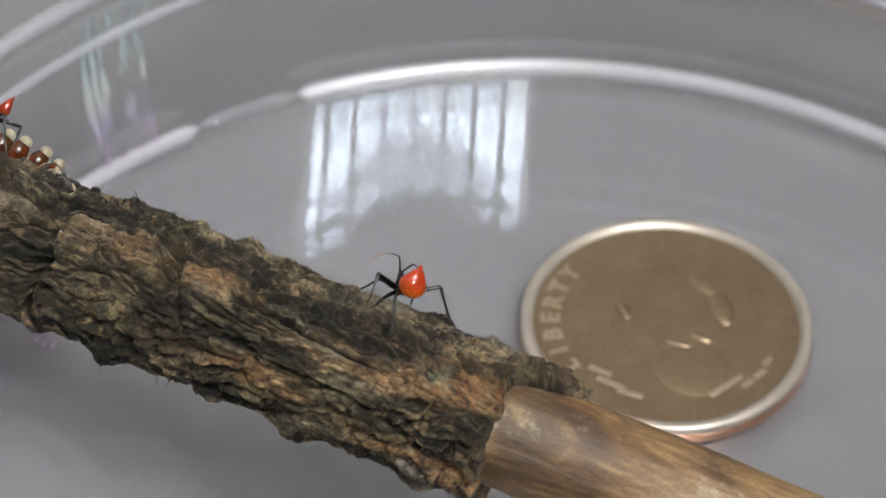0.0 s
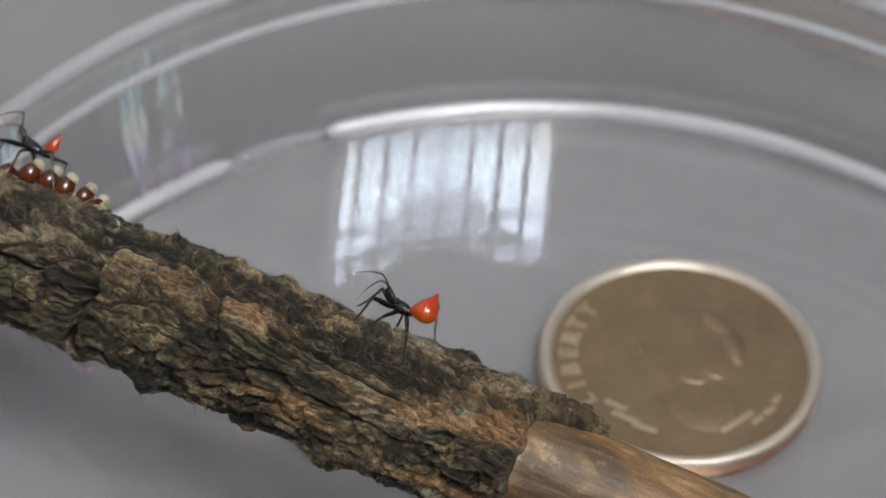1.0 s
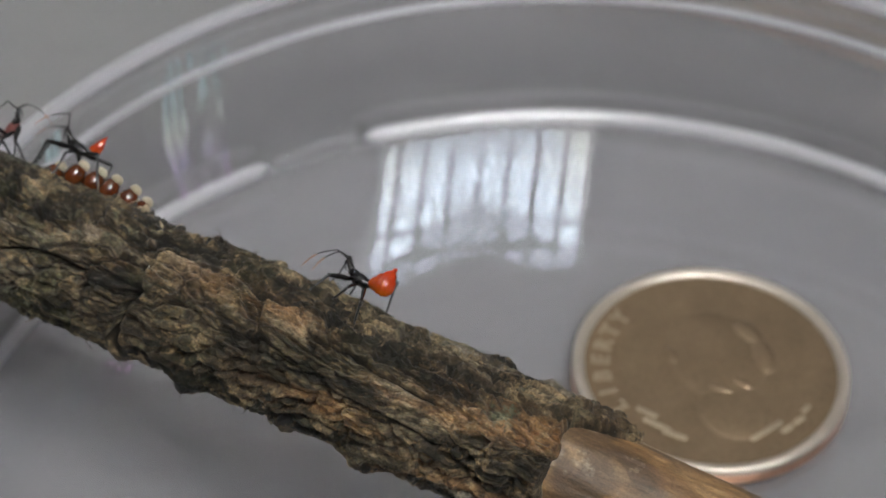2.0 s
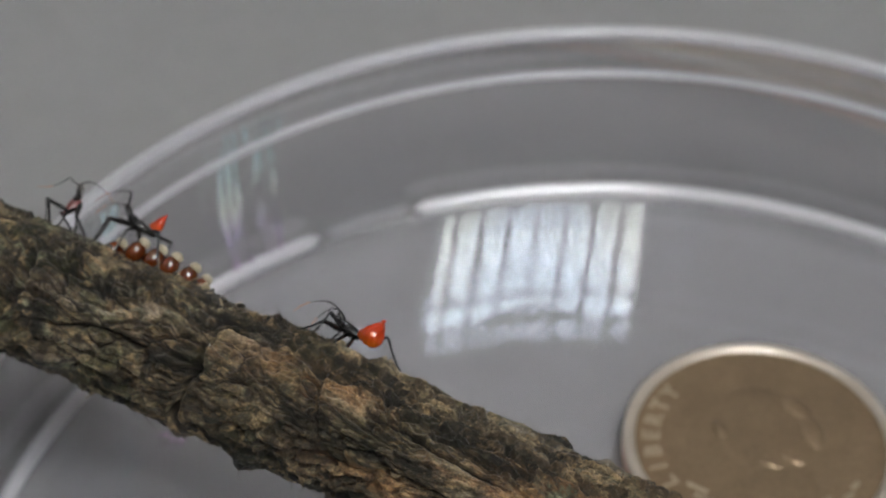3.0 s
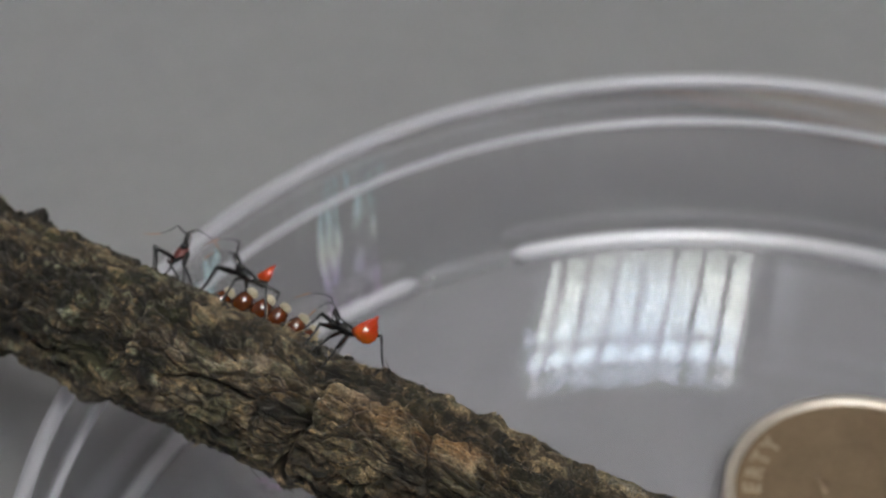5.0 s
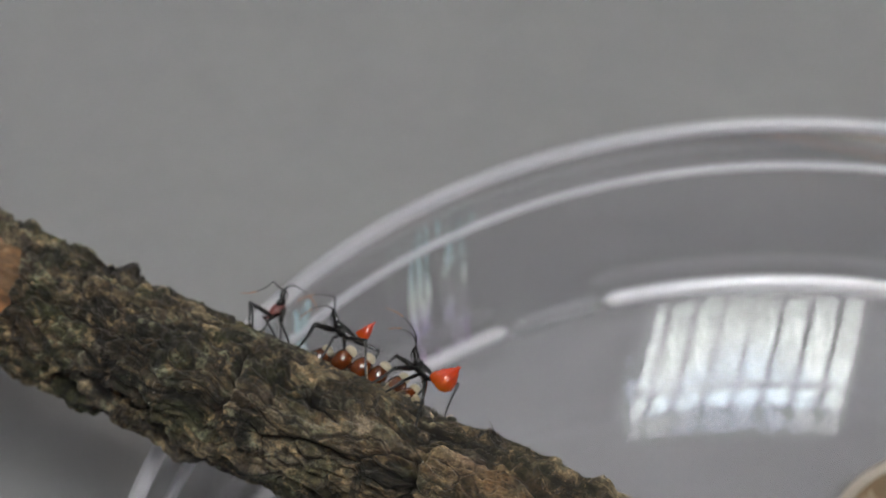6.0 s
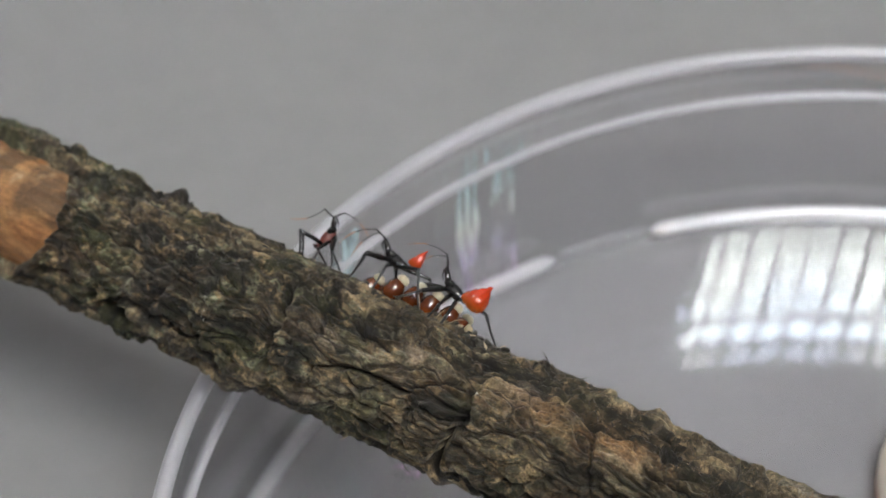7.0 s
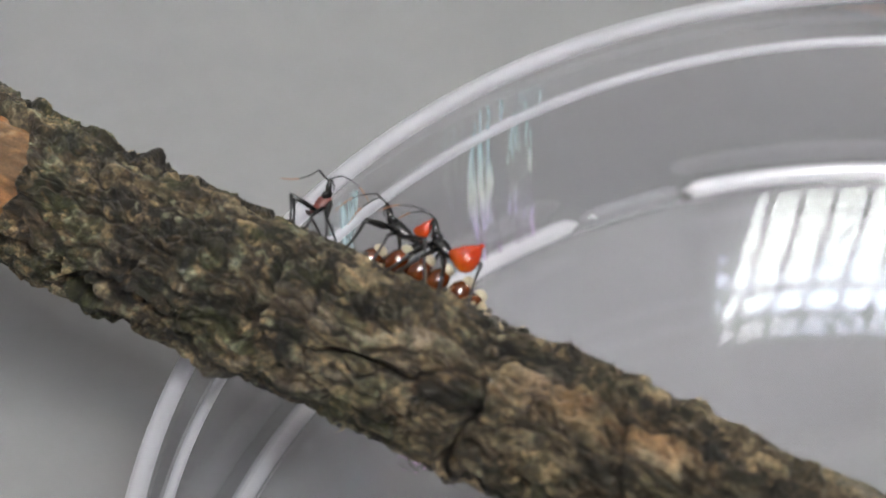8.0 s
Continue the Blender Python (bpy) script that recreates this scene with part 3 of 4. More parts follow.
def bark_relief(s, a):
    """Height in millimetres over the branch's mean surface, how whole the bark is, each plate's own tone, and a warp, at place s and angle a."""
    turn = a + 0.022 * s
    flow = np.stack([s, np.cos(turn) * 4.0, np.sin(turn) * 4.0], -1)
    warp = np.stack([fbm(flow * 0.33 + k * 31.7, 3) for k in range(3)], -1)
    # long plates, whose ends lift like shingles, and scales on them
    d1, d2, who, off = cells(flow * np.array([0.15, 0.48, 0.48]) + warp * np.array([0.4, 0.7, 0.7]))
    calm = smooth(s, 2.0, 9.0)
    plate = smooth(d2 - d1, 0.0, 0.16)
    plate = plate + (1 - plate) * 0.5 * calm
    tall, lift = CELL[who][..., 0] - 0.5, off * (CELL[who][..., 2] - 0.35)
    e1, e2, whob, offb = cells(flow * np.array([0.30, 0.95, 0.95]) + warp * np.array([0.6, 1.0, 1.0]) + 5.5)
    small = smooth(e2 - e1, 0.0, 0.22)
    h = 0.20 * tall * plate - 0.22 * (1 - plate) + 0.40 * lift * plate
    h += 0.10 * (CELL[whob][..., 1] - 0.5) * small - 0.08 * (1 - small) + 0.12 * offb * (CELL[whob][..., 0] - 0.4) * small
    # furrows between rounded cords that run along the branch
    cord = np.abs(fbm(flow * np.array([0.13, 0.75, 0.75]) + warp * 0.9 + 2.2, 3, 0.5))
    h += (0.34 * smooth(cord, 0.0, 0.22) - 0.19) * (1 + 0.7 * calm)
    fibre = np.abs(fbm(flow * np.array([0.34, 2.2, 2.2]) + warp * 1.3 + 7.7, 4, 0.6))
    h += (0.16 * smooth(fibre, 0.0, 0.3) - 0.09) * (0.45 + 0.55 * calm)
    h += 0.16 * (1 - calm) * fbm(flow * np.array([0.7, 0.9, 0.9]) + 21.0, 4, 0.55) + 0.30 * fbm(flow * 0.22 + 9.1, 3) + 0.09 * fbm(flow * np.array([1.1, 1.9, 1.9]) + 3.3, 4) + 0.08 * fbm(flow * np.array([2.6, 4.4, 4.4]) + warp, 3, 0.58)
    # growth rings about an overgrown knot
    deg = np.degrees(a)
    far = np.hypot((s - KNOT[0]) * 0.75, (deg - KNOT[1]) / 57.3 * 4.0) + 0.5 * warp[..., 0]
    h += 0.16 * np.sin(far * 7.0) * np.exp(-((far / 2.3) ** 2))
    for ks, ka, ws, wa, kh in KNOBS:
        da = np.angle(np.exp(1j * (a - radians(ka))))
        h = h + kh * np.exp(-(((s - ks) / ws) ** 2) - (da / wa) ** 2) * (1 + 0.6 * warp[..., 0])
    deep = s * 0.0
    jag = warp[..., 1] * 1.1 + 0.4 * perlin(flow * 1.9)
    for cs, a0, a1, lean, depth in CRACKS:
        mid = (deg - (a0 + a1) / 2) / ((a1 - a0) / 2)
        ends = smooth(1.15 - np.abs(mid), 0.0, 0.35)
        gap = s - cs - lean * mid - jag
        h = h - depth * np.exp(-((gap / 0.24) ** 2)) * ends + 0.12 * depth * np.exp(-(((gap - 0.55) / 0.3) ** 2)) * ends
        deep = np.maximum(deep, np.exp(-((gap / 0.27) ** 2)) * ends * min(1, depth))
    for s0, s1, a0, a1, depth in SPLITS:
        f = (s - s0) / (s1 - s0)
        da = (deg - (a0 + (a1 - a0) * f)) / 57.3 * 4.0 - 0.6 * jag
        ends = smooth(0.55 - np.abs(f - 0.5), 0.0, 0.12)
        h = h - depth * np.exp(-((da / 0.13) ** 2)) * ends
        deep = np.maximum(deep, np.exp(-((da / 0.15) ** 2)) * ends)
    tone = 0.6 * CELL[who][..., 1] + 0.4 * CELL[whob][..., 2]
    # the second value also darkens furrows and cracks in the bark's colour
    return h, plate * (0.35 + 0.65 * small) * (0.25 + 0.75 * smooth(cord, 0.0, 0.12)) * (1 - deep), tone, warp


def bark_ends(s, a, warp):
    """Where bark is missing: below 0 past the torn edge at the thin end and over the bare patch at the other."""
    deg = np.degrees(a)
    rag = warp[..., 2] * 1.1 + 0.25 * perlin(np.stack([s * 1.5, a * 6, a * 0], -1))
    tongue = 3.7 * np.exp(-(np.abs((deg + 8) / 17.0) ** 2.2))
    thin = 25.3 + tongue + rag * (0.7 - 0.15 * tongue) - s
    edge = -25.4 - 1.5 * ((deg + 88) / 55) ** 2
    patch = np.maximum(s - edge - 0.8 * rag, np.abs(deg + 90) * 0.075 - 4.6 + rag)
    scrape = np.hypot((s + 20.9) / 1.9, (deg + 138) / 9.0) - 1 + 0.6 * rag
    return np.minimum(np.minimum(thin, patch), scrape)


def wood_radius(s):
    return radius_at(s) - 0.75


def branch():
    thing = tagged(new("branch"), "broken tree branch with rough lichen-flecked bark, lying across the dish", "branch")
    # more rows and columns where the branch is seen
    s = np.concatenate([np.linspace(-80, -38, 90, endpoint=False), np.linspace(-38, 30.5, 980)])
    a = np.concatenate([np.linspace(-200, 20, 330, endpoint=False), np.linspace(20, 160, 60, endpoint=False)]) * np.pi / 180
    S, A = np.meshgrid(s, a, indexing="ij")
    h, plate, tone, warp = bark_relief(S, A)
    left = bark_ends(S, A, warp)
    h = np.where(left > 0, h + 0.22 * np.exp(-((left / 0.5) ** 2)), h)
    h = h * smooth(left, -0.05, 0.1) - 2.2 * (1 - smooth(left, -0.22, 0.06))
    out = np.cos(A)[..., None] * B_W + np.sin(A)[..., None] * B_N
    pts = axis_at(S) + (radius_at(S) + h)[..., None] * out
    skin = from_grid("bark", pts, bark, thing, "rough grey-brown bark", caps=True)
    me = skin.data
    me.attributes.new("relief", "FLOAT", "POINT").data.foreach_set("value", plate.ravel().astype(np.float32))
    me.attributes.new("tone", "FLOAT", "POINT").data.foreach_set("value", tone.ravel().astype(np.float32))
    along = np.stack([S * 0.30, np.cos(A) * 4.2, np.sin(A) * 4.2], -1) + warp * 0.5
    me.attributes.new("along", "FLOAT_VECTOR", "POINT").data.foreach_set("vector", (along * MM).ravel().astype(np.float32))
    me.attributes.new("place", "FLOAT_VECTOR", "POINT").data.foreach_set("vector", (np.stack([S, np.degrees(A) / 10, left], -1) * MM).ravel().astype(np.float32))
    for name, s in (("bare_wood", np.linspace(22, 88, 330)), ("bare_patch", np.linspace(-84, -24, 300))):
        a = np.linspace(0, 2 * np.pi, 180, endpoint=False)
        S, A = np.meshgrid(s, a, indexing="ij")
        flow = np.stack([S, np.cos(A) * 3.4, np.sin(A) * 3.4], -1)
        h = 0.14 * fbm(flow * np.array([0.1, 0.4, 0.4]), 3) + 0.06 * fbm(flow * np.array([0.3, 2.2, 2.2]), 4) + 0.02 * fbm(flow * np.array([2.0, 5.0, 5.0]), 3)
        if name == "bare_patch":
            h += 0.12 * (1 - np.abs(fbm(flow * np.array([0.12, 1.3, 1.3]) + 4, 3)) * 3)
        pts = axis_at(S) + (wood_radius(S) + h)[..., None] * (np.cos(A)[..., None] * B_W + np.sin(A)[..., None] * B_N)
        ob = from_grid(name, pts, fresh_wood if name == "bare_patch" else bare_wood, thing, "tan wood stripped of bark", caps=True)
        al = np.stack([S * 0.28, np.cos(A) * 3.4, np.sin(A) * 3.4], -1)
        ob.data.attributes.new("along", "FLOAT_VECTOR", "POINT").data.foreach_set("vector", (al * MM).ravel().astype(np.float32))
    return thing


the_branch = branch()


# ---- the young bugs ----
def tube(name, path, radii, material, parent, label="", sides=8):
    """A round tapering rod along a path of points, in millimetres."""
    path, radii = np.array(path, float), np.array(radii, float)
    t = np.gradient(path, axis=0)
    t /= np.linalg.norm(t, axis=1, keepdims=True)
    ref = np.array((0.0, 1.0, 0.0)) if abs(t[:, 1]).max() < 0.95 else np.array((0.0, 0.0, 1.0))
    u = np.cross(t, ref)
    u /= np.linalg.norm(u, axis=1, keepdims=True)
    v = np.cross(t, u)
    a = np.linspace(0, 2 * np.pi, sides, endpoint=False)
    pts = path[:, None] + radii[:, None, None] * (np.cos(a)[None, :, None] * u[:, None] + np.sin(a)[None, :, None] * v[:, None])
    return from_grid(name, pts, material, parent, label, caps=True)


def blob(name, centre, radii, material, parent, label="", pulls=(), tilt=0.0, ripple=0.0, steps=(22, 28)):
    """A rounded body, pulled out along given directions: (direction, sharpness, length)."""
    th = np.linspace(0.02, np.pi - 0.02, steps[0])
    ph = np.linspace(0, 2 * np.pi, steps[1], endpoint=False)
    T, Ph = np.meshgrid(th, ph, indexing="ij")
    d = np.stack([np.cos(T), np.sin(T) * np.cos(Ph), np.sin(T) * np.sin(Ph)], -1)
    p = d * np.array(radii) * (1 + ripple * np.cos(T * 14))[..., None]
    for way, sharp, length in pulls:
        way = np.array(way, float) / np.linalg.norm(way)
        p = p + way * (np.clip(d @ way, 0, 1) ** sharp * length)[..., None]
    c, s = math.cos(tilt), math.sin(tilt)
    p = p @ np.array([[c, 0, s], [0, 1, 0], [-s, 0, c]])
    return from_grid(name, p + np.array(centre), material, parent, label, caps=True)


FEMUR, TIBIA = (1.45, 1.25, 1.75), (1.65, 1.5, 2.15)
HIPS = ((0.56, 0.18, -0.16), (0.10, 0.22, -0.20), (-0.36, 0.20, -0.18))


def nymph(label, abdomen_size=1.0, red_thorax=False, slim=1.0):
    """A young long-legged bug that looks along +x, with its empty at the thorax. Returns it and its moving parts."""
    bug = tagged(new("bug_nymph"), label, "insect", "young bugs on the branch")
    shell = dark_red_cuticle if red_thorax else black_cuticle
    blob("thorax", (0.02, 0, 0), (0.70, 0.36, 0.33), shell, bug, pulls=[((0.25, 0, 1), 8, 0.10), ((-1, 0, 0.1), 6, 0.18)], tilt=0.0, ripple=0.05)
    collar = blob("collar", (0.57, 0, 0.22), (0.36, 0.29, 0.26), black_cuticle, bug, pulls=[((0, 1, 0.6), 10, 0.06), ((0, -1, 0.6), 10, 0.06)])
    head = blob("head", (0.94, 0, 0.48), (0.42, 0.19, 0.175), black_cuticle, bug, pulls=[((1, 0, -0.1), 6, 0.10)], tilt=0.75)
    for side in (1, -1):
        blob("eye", (1.00, 0.14 * side, 0.54), (0.07, 0.06, 0.075), eye_dark, head, steps=(10, 12))
    tube("beak", [(1.24, 0, 0.76), (1.32, 0, 0.62), (1.22, 0, 0.34), (1.00, 0, 0.12)], [0.055, 0.05, 0.035, 0.015], black_cuticle, head)
    k = abdomen_size
    skin = dark_abdomen if red_thorax else red_abdomen
    middle = np.array((-0.62 - 0.62 * k * slim - 0.5 * (1 - slim), 0, 0.36 * k + 0.9 * (1 - slim)))
    tip = np.array((-0.24, 0, 1)) / 1.028
    abdomen = blob("abdomen", tuple(middle), (0.66 * k * slim, 0.72 * k * slim, 0.60 * k), skin, bug, "glossy orange-red swollen abdomen with a raised tip",
                   pulls=[(tip, 3, 0.26 * k), (tip, 12, 0.16 * k), ((1, 0, -0.35), 5, 0.26), ((-0.5, 0, -0.8), 4, 0.05 * k)], ripple=0.018, steps=(44, 48))
    blob("tip", tuple(middle + tip * 1.0 * k), (0.13 * k * slim, 0.13 * k * slim, 0.15 * k), skin, abdomen, pulls=[((-0.6, 0, 0.8), 5, 0.06 * k)], steps=(12, 14))
    legs = []
    for n in range(3):
        for side in (1, -1):
            l1, l2 = FEMUR[n], TIBIA[n]
            thick = (0.17, 0.12, 0.13)[n]
            xs = np.linspace(0, l1, 9)
            femur = tube("leg", [(x, 0, 0.04 * math.sin(x / l1 * np.pi)) for x in xs], thick * np.array([0.5, 0.8, 1, 1, 0.95, 0.85, 0.75, 0.7, 0.72]), black_cuticle, bug, sides=10)
            xs = np.linspace(0, l2, 12)
            shin = tube("shin", [(x, 0, -0.05 * math.sin(x / l2 * np.pi) + (0.10 if x > 0.9 * l2 else 0) * (x / l2 - 0.9) * 10) for x in xs],
                        1.15 * np.array([0.088, 0.082, 0.072, 0.066, 0.062, 0.060, 0.058, 0.058, 0.060, 0.050, 0.045, 0.025]), grey_black_leg, femur, "thin dusty black shin and foot")
            legs.append((n, side, femur, shin))
    feelers = []
    for side in (1, -1):
        base = tube("antenna", [(0, 0, 0), (0.25, 0, 0.03), (0.5, 0, 0.04), (0.8, 0, 0.02)], [0.055, 0.05, 0.048, 0.042], black_cuticle, bug, sides=8)
        far = tube("flagellum", [(0, 0, 0), (0.4, 0, 0.02), (0.8, 0, -0.03), (1.2, 0, -0.14)], [0.042, 0.036, 0.033, 0.03], grey_black_leg, base, sides=8)
        end = [(1.2 + 0.9 * x, 0, -0.14 - 0.35 * x - 0.25 * x * x) for x in np.linspace(0, 1, 6)]
        tip = tube("antenna_tip", end, [0.03, 0.029, 0.027, 0.024, 0.02, 0.012], amber_tip, base, "amber antenna tip", sides=6)
        feelers.append((side, base, (far, tip)))
    return bug, legs, feelers


def bark_point(s, deg, lift=0.0):
    """The bark's surface at place s along and angle deg round the branch."""
    S, A = np.array([s], float), np.array([radians(deg)])
    h = bark_relief(S, A)[0]
    out = np.cos(A)[:, None] * B_W + np.sin(A)[:, None] * B_N
    return (axis_at(S) + (radius_at(S) + h + lift)[:, None] * out)[0]


def bark_height(s, deg):
    return float(bark_relief(np.array([s], float), np.array([radians(deg)]))[0][0])


def on_plane(s, v, depth=1.0):
    """A place s along the branch, v above its middle and depth behind its facing plane."""
    return B_C + depth * B_N + s * B_D + v * B_W


def body_pose(s, v, yaw, pitch, roll=0.0, depth=1.0):
    """The pose of a body that looks up the branch; yaw turns it away from the near side, pitch lifts its head."""
    axes = Matrix((-B_D, -B_N, B_W)).transposed()
    turn = axes.to_4x4() @ pose(0, 0, 0, roll, -pitch, -yaw)
    return Matrix.Translation(Vector(on_plane(s, v, depth)) * MM) @ turn


def bent(hip, foot, l1, l2, up):
    """Poses of thigh (at the hip) and shin (in the thigh's space) that reach from hip to foot with the knee towards up. Millimetres."""
    gap = foot - hip
    d = min(max(gap.length, abs(l1 - l2) + 0.05), l1 + l2 - 0.02)
    gap.normalize()
    side = up - gap * up.dot(gap)
    side.normalize()
    c = (l1 * l1 + d * d - l2 * l2) / (2 * l1 * d)
    c = max(-1.0, min(1.0, c))
    knee = hip + gap * (l1 * c) + side * (l1 * math.sqrt(1 - c * c))
    end = hip + gap * d

    def along(a, b, up_way):
        x = (b - a).normalized()
        y = up_way.cross(x).normalized()
        z = x.cross(y)
        return Matrix((x, y, z)).transposed().to_4x4()

    thigh = Matrix.Translation(hip * MM) @ along(hip, knee, side)
    shin = Matrix.Translation(knee * MM) @ along(knee, end, side)
    return thigh, thigh.inverted() @ shin


def leg_poses(body, n, side, foot, spread=0.35):
    """The poses of one leg, in the body's space, for a foot at a place in the world (millimetres)."""
    inv = body.inverted()
    hip = Vector(HIPS[n])
    hip.y *= side
    foot = (inv @ (Vector(foot) * MM)) / MM
    up = Vector((0.15 * (1 - n), spread * side, 1.0))
    return bent(hip, Vector(foot), FEMUR[n], TIBIA[n], up)


def feeler_pose(side, pitch, yaw):
    """An antenna's pose on the head."""
    return Matrix.Translation(Vector((1.18, 0.08 * side, 0.78)) * MM) @ pose(0, 0, 0, 0, -pitch, yaw * side)


FAR_END = Matrix.Translation(Vector((0.8, 0, 0.02)) * MM)


def interp(t, rows, column):
    return float(np.interp(t, [r[0] for r in rows], [r[column] for r in rows]))


# the walker: seconds, place along, height, yaw, pitch
WALKER = [(0, 18.26, 2.42, 56, 0), (0.2, 18.41, 2.61, 54, 2), (0.4, 17.95, 2.98, 44, 8), (0.6, 17.69, 3.1, 36, 12), (0.8, 17.5, 2.75, 28, 8),
          (1.0, 16.45, 2.7, 6, 2), (1.2, 15.6, 2.72, 4, 2), (1.75, 12.69, 2.77, 4, 4), (2.3, 10.2, 2.77, 0, 4), (2.5, 10.05, 2.64, 0, 4),
          (3.0, 7.35, 2.74, 10, 4), (3.5, 4.3, 2.82, 14, 0), (4.0, 2.39, 2.96, 16, 0), (4.5, 0.95, 2.96, 16, 0), (5.2, -0.53, 3.18, 12, 2),
          (5.8, -1.58, 3.3, 4, 11), (6.0, -1.8, 3.43, 4, 13), (6.5, -2.2, 3.26, 8, 15), (7.0, -3.14, 3.42, 4, 13), (7.4, -3.8, 3.72, 4, 13),
          (8.0, -4.6, 3.72, 6, 17)]
# its antennae: seconds, pitch and yaw of one, of the other, bend of the far ends
WALKER_FEELERS = [(0, 55, 20, 40, 60, -55), (0.4, 38, 15, 30, 30, -43), (0.8, 62, 10, 6, 20, -57), (1.2, 16, 10, 14, 22, -40), (2.4, 12, 8, 3, 22, -42), (3.0, 14, 10, -9, 18, -33),
                  (3.5, 18, 10, 8, 18, -25), (4.0, 20, 10, 8, 18, -32), (4.5, 25, 10, 8, 18, -48), (5.8, 59, 12, 30, 22, -36), (6.5, 38, 12, 30, 30, -20), (7.0, 53, 14, 35, 30, -55),
                  (7.5, 41, 14, 25, 30, -35), (8.0, 0, 12, -5, 25, -22)]
# each leg: where its foot falls ahead of the body, round the branch, and its share of the stride's rhythm
GAIT = {(0, 1): (2.0, -22, 0.0), (0, -1): (2.2, 8, 0.5), (1, 1): (0.7, -38, 0.55), (1, -1): (0.6, 22, 0.05), (2, 1): (-1.3, -52, 0.2), (2, -1): (-2.9, 2, 0.7)}
STRIDE = 2.6


def foot_of(n, side, body_s, t):
    """Where a foot stands when the body is at body_s: planted for most of a stride, then carried forwards."""
    ahead, deg, phase = GAIT[(n, side)]
    walked = (20.0 - body_s) / STRIDE + phase
    step = math.floor(walked)
    f = walked - step
    swing = max(0.0, (f - 0.66) / 0.34)
    swing = swing * swing * (3 - 2 * swing)
    s = 20.0 - (step + swing - phase + 0.35) * STRIDE - ahead
    return bark_point(s, deg, 0.03 + 0.55 * math.sin(math.pi * swing))


walker, walker_legs, walker_feelers = nymph("long-legged black bug nymph with orange-red abdomen, walking up the branch", 1.0)
watcher, watcher_legs, watcher_feelers = nymph("black bug nymph with small orange abdomen, standing over the eggs", 0.72, slim=0.62)
sitter, sitter_legs, sitter_feelers = nymph("black and dark red bug nymph, raised on its legs", 0.24, True)

WATCHER_AT = body_pose(-7.12, 3.62, 4, 6, 0, 1.6)
WATCHER_FEET = {(0, 1): (-8.9, -4), (0, -1): (-9.3, 14), (1, 1): (-7.2, -12), (1, -1): (-7.4, 20), (2, 1): (-4.5, -2), (2, -1): (-4.9, 20)}
SITTER_AT = body_pose(-11.42, 3.2, 150, 62, 0, 1.6) @ Matrix.Scale(0.9, 4)
SITTER_FEET = {(0, 1): (-9.9, -10), (0, -1): (-9.7, 10), (1, 1): (-11.1, -14), (1, -1): (-10.6, 12), (2, 1): (-12.0, -10), (2, -1): (-12.1, 8)}


def stand(bug, at, legs, feet, feelers, lift):
    """A bug that stays where it is: its legs reach for fixed places."""
    bug.matrix_basis = at
    for n, side, thigh, shin in legs:
        s, deg = feet[(n, side)]
        thigh.matrix_basis, shin.matrix_basis = leg_poses(at, n, side, bark_point(s, deg, lift))
    for side, base, far in feelers:
        base.matrix_basis = feeler_pose(side, 40, 30)
        for piece in far:
            piece.matrix_basis = FAR_END @ pose(0, 0, 0, 0, 40, 0)


stand(watcher, WATCHER_AT, watcher_legs, WATCHER_FEET, watcher_feelers, 0.25)
stand(sitter, SITTER_AT, sitter_legs, SITTER_FEET, sitter_feelers, 0.03)


# ---- the eggs ----
def egg():
    thing = tagged(new("insect_egg"), "dark red-brown barrel egg with a cream cap, glued to the bark", "egg", "cluster of insect eggs")
    prof = [(0.02, 0.0), (0.36, 0.02), (0.50, 0.25), (0.55, 0.52), (0.53, 0.82), (0.42, 1.08), (0.31, 1.20), (0.28, 1.24)]
    from_grid("shell", lathe(prof, 24), egg_shell, thing)
    cap = [(0.29, 1.18), (0.34, 1.22), (0.36, 1.30), (0.35, 1.40), (0.30, 1.50), (0.22, 1.57), (0.12, 1.61), (0.02, 1.62)]
    from_grid("cap", lathe(cap, 24), egg_cap, thing, "cream crusted cap")
    return thing


def eggs():
    first = egg()
    rnd = random.Random(4)
    # the row along the ridge (place along, angle, how far sunk in) and those behind it
    spots = [(-8.1, 8, 0.70), (-6.7, 5, 0.22), (-5.5, 7, 0.20), (-4.35, 5, 0.26), (-3.2, 8, 0.38)]
    spots += [(-7.3 + 1.15 * n + rnd.uniform(-0.1, 0.1), 24 + rnd.uniform(-2, 2), 0.5) for n in range(5)]
    for n, (s, deg, sunk) in enumerate(spots):
        foot = Vector(bark_point(s, deg, max(0.0, 0.12 - bark_height(s, deg)) - sunk))
        up = Vector(math.cos(radians(deg)) * B_W + math.sin(radians(deg)) * B_N) + Vector(B_D) * rnd.uniform(0.30, 0.48)
        m = Matrix.Translation(foot * MM) @ up.to_track_quat("Z", "Y").to_matrix().to_4x4() @ pose(0, 0, 0, rnd.uniform(-6, 6), rnd.uniform(-6, 6), rnd.uniform(0, 360))
        if n == 0:
            first.matrix_basis = m
        else:
            copy_thing(first, m)


eggs()


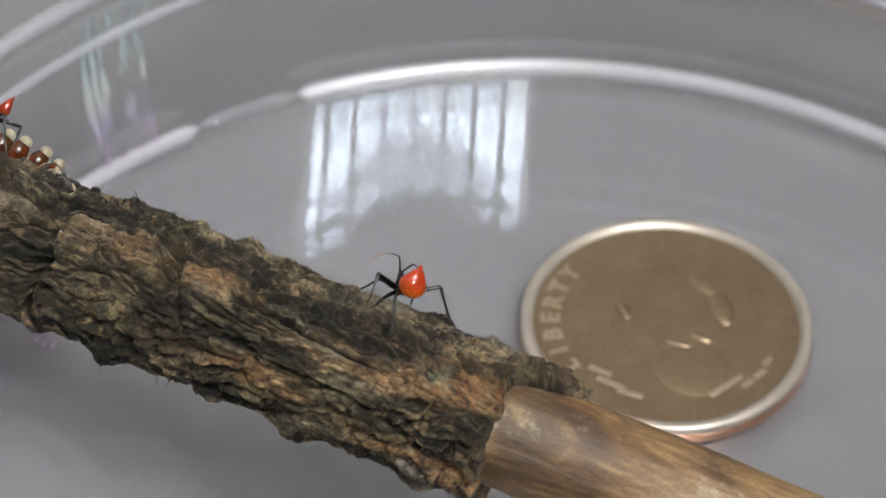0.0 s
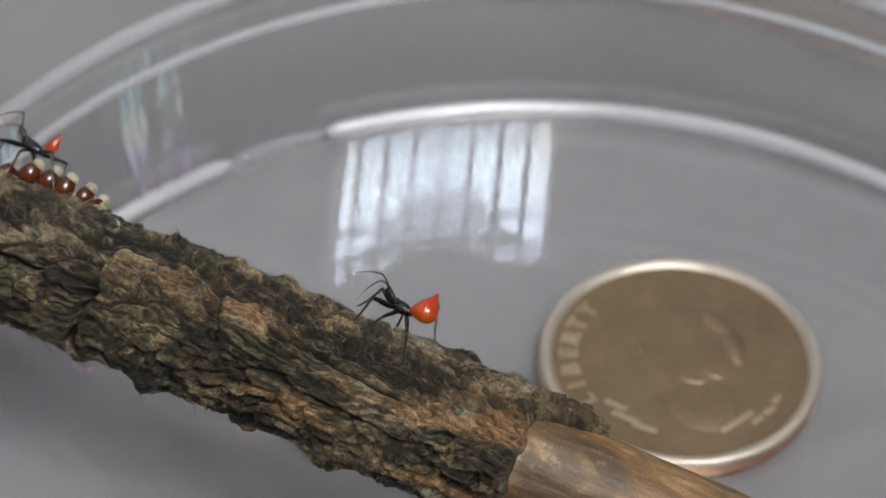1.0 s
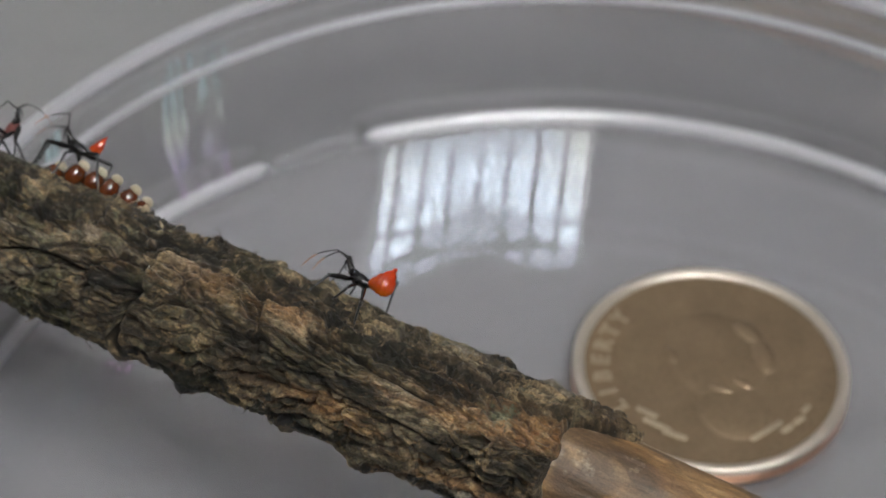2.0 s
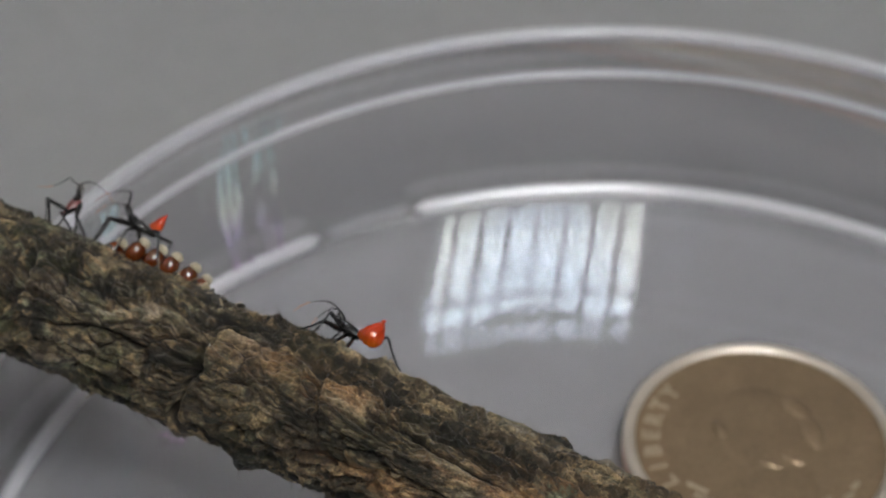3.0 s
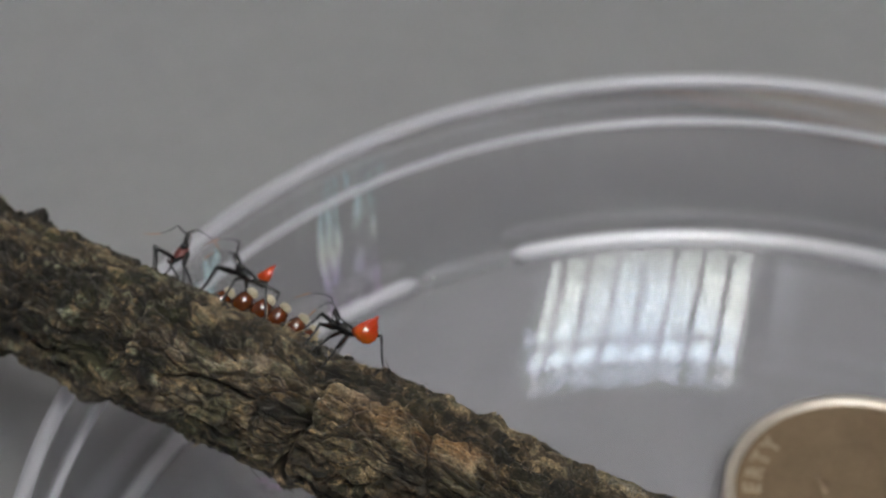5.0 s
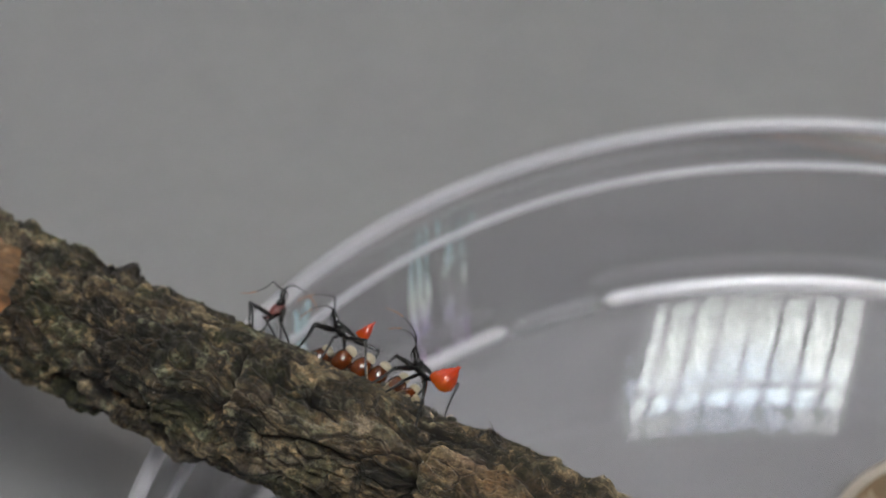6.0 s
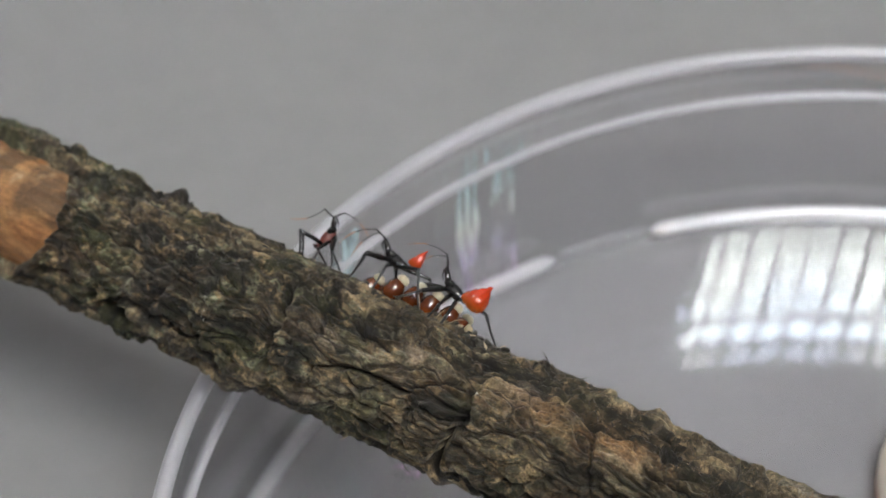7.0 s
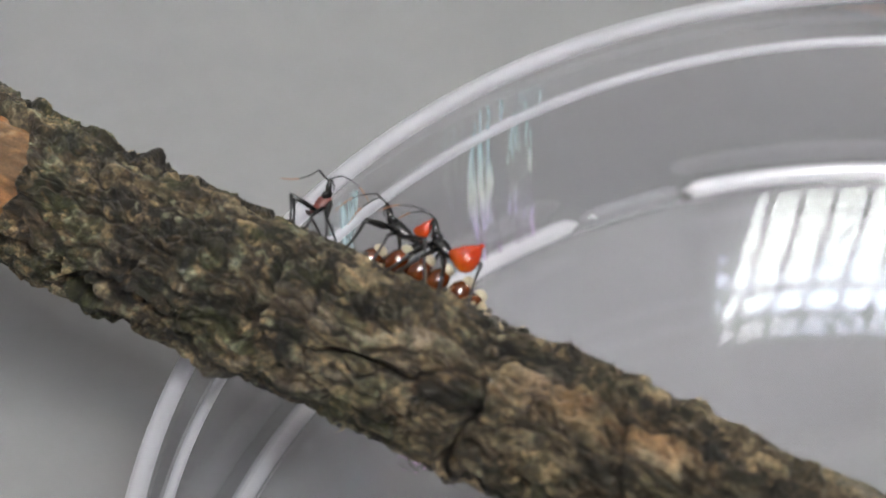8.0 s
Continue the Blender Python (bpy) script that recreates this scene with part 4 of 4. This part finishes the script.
# ---- small things on the bark ----
def scraps(thing):
    """Fibres, splinters and flecks that cling to the bark, and the crumbled end of the egg cluster."""
    rnd = random.Random(12)
    # place along, angle, length, lean along, lean out, material, thickness
    strands = [(-15.4, -28, 2.6, 1.0, 0.12, pale_fibre, 0.022), (-14.2, -34, 1.8, 0.8, 0.05, pale_fibre, 0.018), (6.6, 2, 1.0, -0.9, 0.35, pale_fibre, 0.04), (6.1, 4, 0.7, -0.8, 0.5, bare_wood, 0.06),
               (13.6, -30, 1.4, 0.9, 0.1, pale_fibre, 0.02), (11.0, -12, 1.2, -0.9, 0.3, pale_fibre, 0.025), (-3.0, 178, 0.9, 0.5, 0.9, old_egg, 0.03), (-2.2, 182, 1.2, 0.9, 0.5, old_egg, 0.035),
               (-5.4, 180, 0.7, -0.6, 0.8, pale_fibre, 0.03), (4.4, 181, 0.6, 0.3, 0.9, old_egg, 0.03), (5.6, 180, 0.7, 0.2, 1.0, old_egg, 0.025), (7.4, 178, 0.6, 0.4, 0.9, old_egg, 0.03), (8.3, 182, 0.5, -0.3, 0.9, old_egg, 0.03),
               (-0.2, 184, 1.4, 0.95, 0.4, old_egg, 0.03), (3.3, 0, 0.7, -0.8, 0.6, old_egg, 0.035), (5.3, -2, 0.6, 0.7, 0.6, old_egg, 0.03), (-3.4, -2, 0.9, 0.3, 0.8, pale_fibre, 0.022), (-2.7, 0, 1.0, 0.8, 0.6, pale_fibre, 0.022), (-4.4, -4, 0.8, -0.3, 0.7, pale_fibre, 0.02)]
    for s, deg, size, lean, rise, mat, thick in strands:
        foot = bark_point(s, deg, -0.05)
        out = math.cos(radians(deg)) * B_W + math.sin(radians(deg)) * B_N
        way = B_D * lean + out * rise
        way = way / np.linalg.norm(way) * size
        bow = out * 0.12 * size + B_N * rnd.uniform(-0.1, 0.1) * size
        pts = [foot + way * f + bow * math.sin(f * math.pi) for f in np.linspace(0, 1, 8)]
        tube("fibre", pts, thick * np.array([1, 1, 0.95, 0.9, 0.85, 0.75, 0.6, 0.35]), mat, thing, sides=6)
    for s, deg, size in [(-14.9, -90, 0.05), (-14.85, -91.5, 0.06), (-14.8, -93, 0.04), (-14.82, -96, 0.035), (-14.78, -101, 0.045), (-14.76, -102.5, 0.05), (-14.72, -104, 0.04), (-14.7, -108, 0.05), (-14.66, -109.5, 0.045), (-14.62, -113, 0.035), (-14.65, -117, 0.03), (1.4, -70, 0.08), (1.7, -52, 0.04), (2.0, -96, 0.04)]:
        p = bark_point(s, deg, -0.02)
        way = tuple(B_W * 0.9 + B_N * 0.5 + B_D * rnd.uniform(-0.4, 0.4))
        blob("fleck", tuple(p), (size * 0.7, size * 0.6, size), white_fleck, thing, pulls=[(way, 2, size * 1.2), ((1, 0.2, -0.5), 6, size * 0.6)], ripple=0.12, steps=(10, 12))
    for n in range(96):
        s, deg = (rnd.uniform(-1.9, 0.9), rnd.uniform(-10, 22)) if n < 46 else (rnd.uniform(-8.4, -2.0), rnd.uniform(-9, 16))
        size = rnd.uniform(0.08, 0.24) if n < 46 else rnd.uniform(0.06, 0.17)
        p = bark_point(s, deg, size * 0.5)
        blob("crumb", tuple(p), (size, size * rnd.uniform(0.5, 1), size * rnd.uniform(0.6, 1.2)), pale_fibre if n % 5 == 0 else old_egg, thing,
             pulls=[((rnd.uniform(-1, 1), rnd.uniform(-1, 1), 1), 4, size * rnd.uniform(0.3, 1.0))], ripple=0.15, steps=(9, 10))


scraps(the_branch)


# ---- what moves ----
def motions():
    times = [n * 0.2 for n in range(41)]
    bodies = [(t, body_pose(*(interp(t, WALKER, c) for c in (1, 2, 3, 4)))) for t in times]
    walk(walker, bodies)
    for n, side, thigh, shin in walker_legs:
        both = [(t, *leg_poses(m, n, side, foot_of(n, side, interp(t, WALKER, 1), t))) for t, m in bodies]
        walk(thigh, [(t, a) for t, a, b in both])
        walk(shin, [(t, b) for t, a, b in both])
    for k, (side, base, far) in enumerate(walker_feelers):
        walk(base, [(r[0], feeler_pose(side, r[1 + 2 * k], r[2 + 2 * k])) for r in WALKER_FEELERS])
        for piece in far:
            walk(piece, [(r[0], FAR_END @ pose(0, 0, 0, 0, -r[5], 0)) for r in WALKER_FEELERS])
    # the two that stay: only their antennae sway; seconds, pitch, yaw and bend of each
    swings = [(watcher_feelers, [[(0, 70, 10, 95), (4.5, 72, 10, 92), (5.8, 66, 10, 80), (6.5, 42, 10, 65), (7, 16, 10, 45), (8, 14, 10, 45)],
                                 [(0, -12, 25, 6), (4.5, -14, 25, 4), (5.8, -2, 25, 20), (6.5, 4, 22, 40), (7, 6, 20, 50), (8, 4, 20, 48)]]),
              (sitter_feelers, [[(0, -25, 15, 40), (2, -20, 18, 45), (4, -27, 14, 38), (6, -22, 16, 44), (8, -25, 15, 40)],
                                [(0, 92, 10, -80), (2, 97, 14, -86), (4, 90, 10, -78), (6, 96, 12, -84), (8, 92, 10, -80)]])]
    for feelers, both in swings:
        for (side, base, far), rows in zip(feelers, both):
            walk(base, [(r[0], feeler_pose(side, r[1], r[2])) for r in rows])
            for piece in far:
                walk(piece, [(r[0], FAR_END @ pose(0, 0, 0, 0, r[3], 0)) for r in rows])


motions()
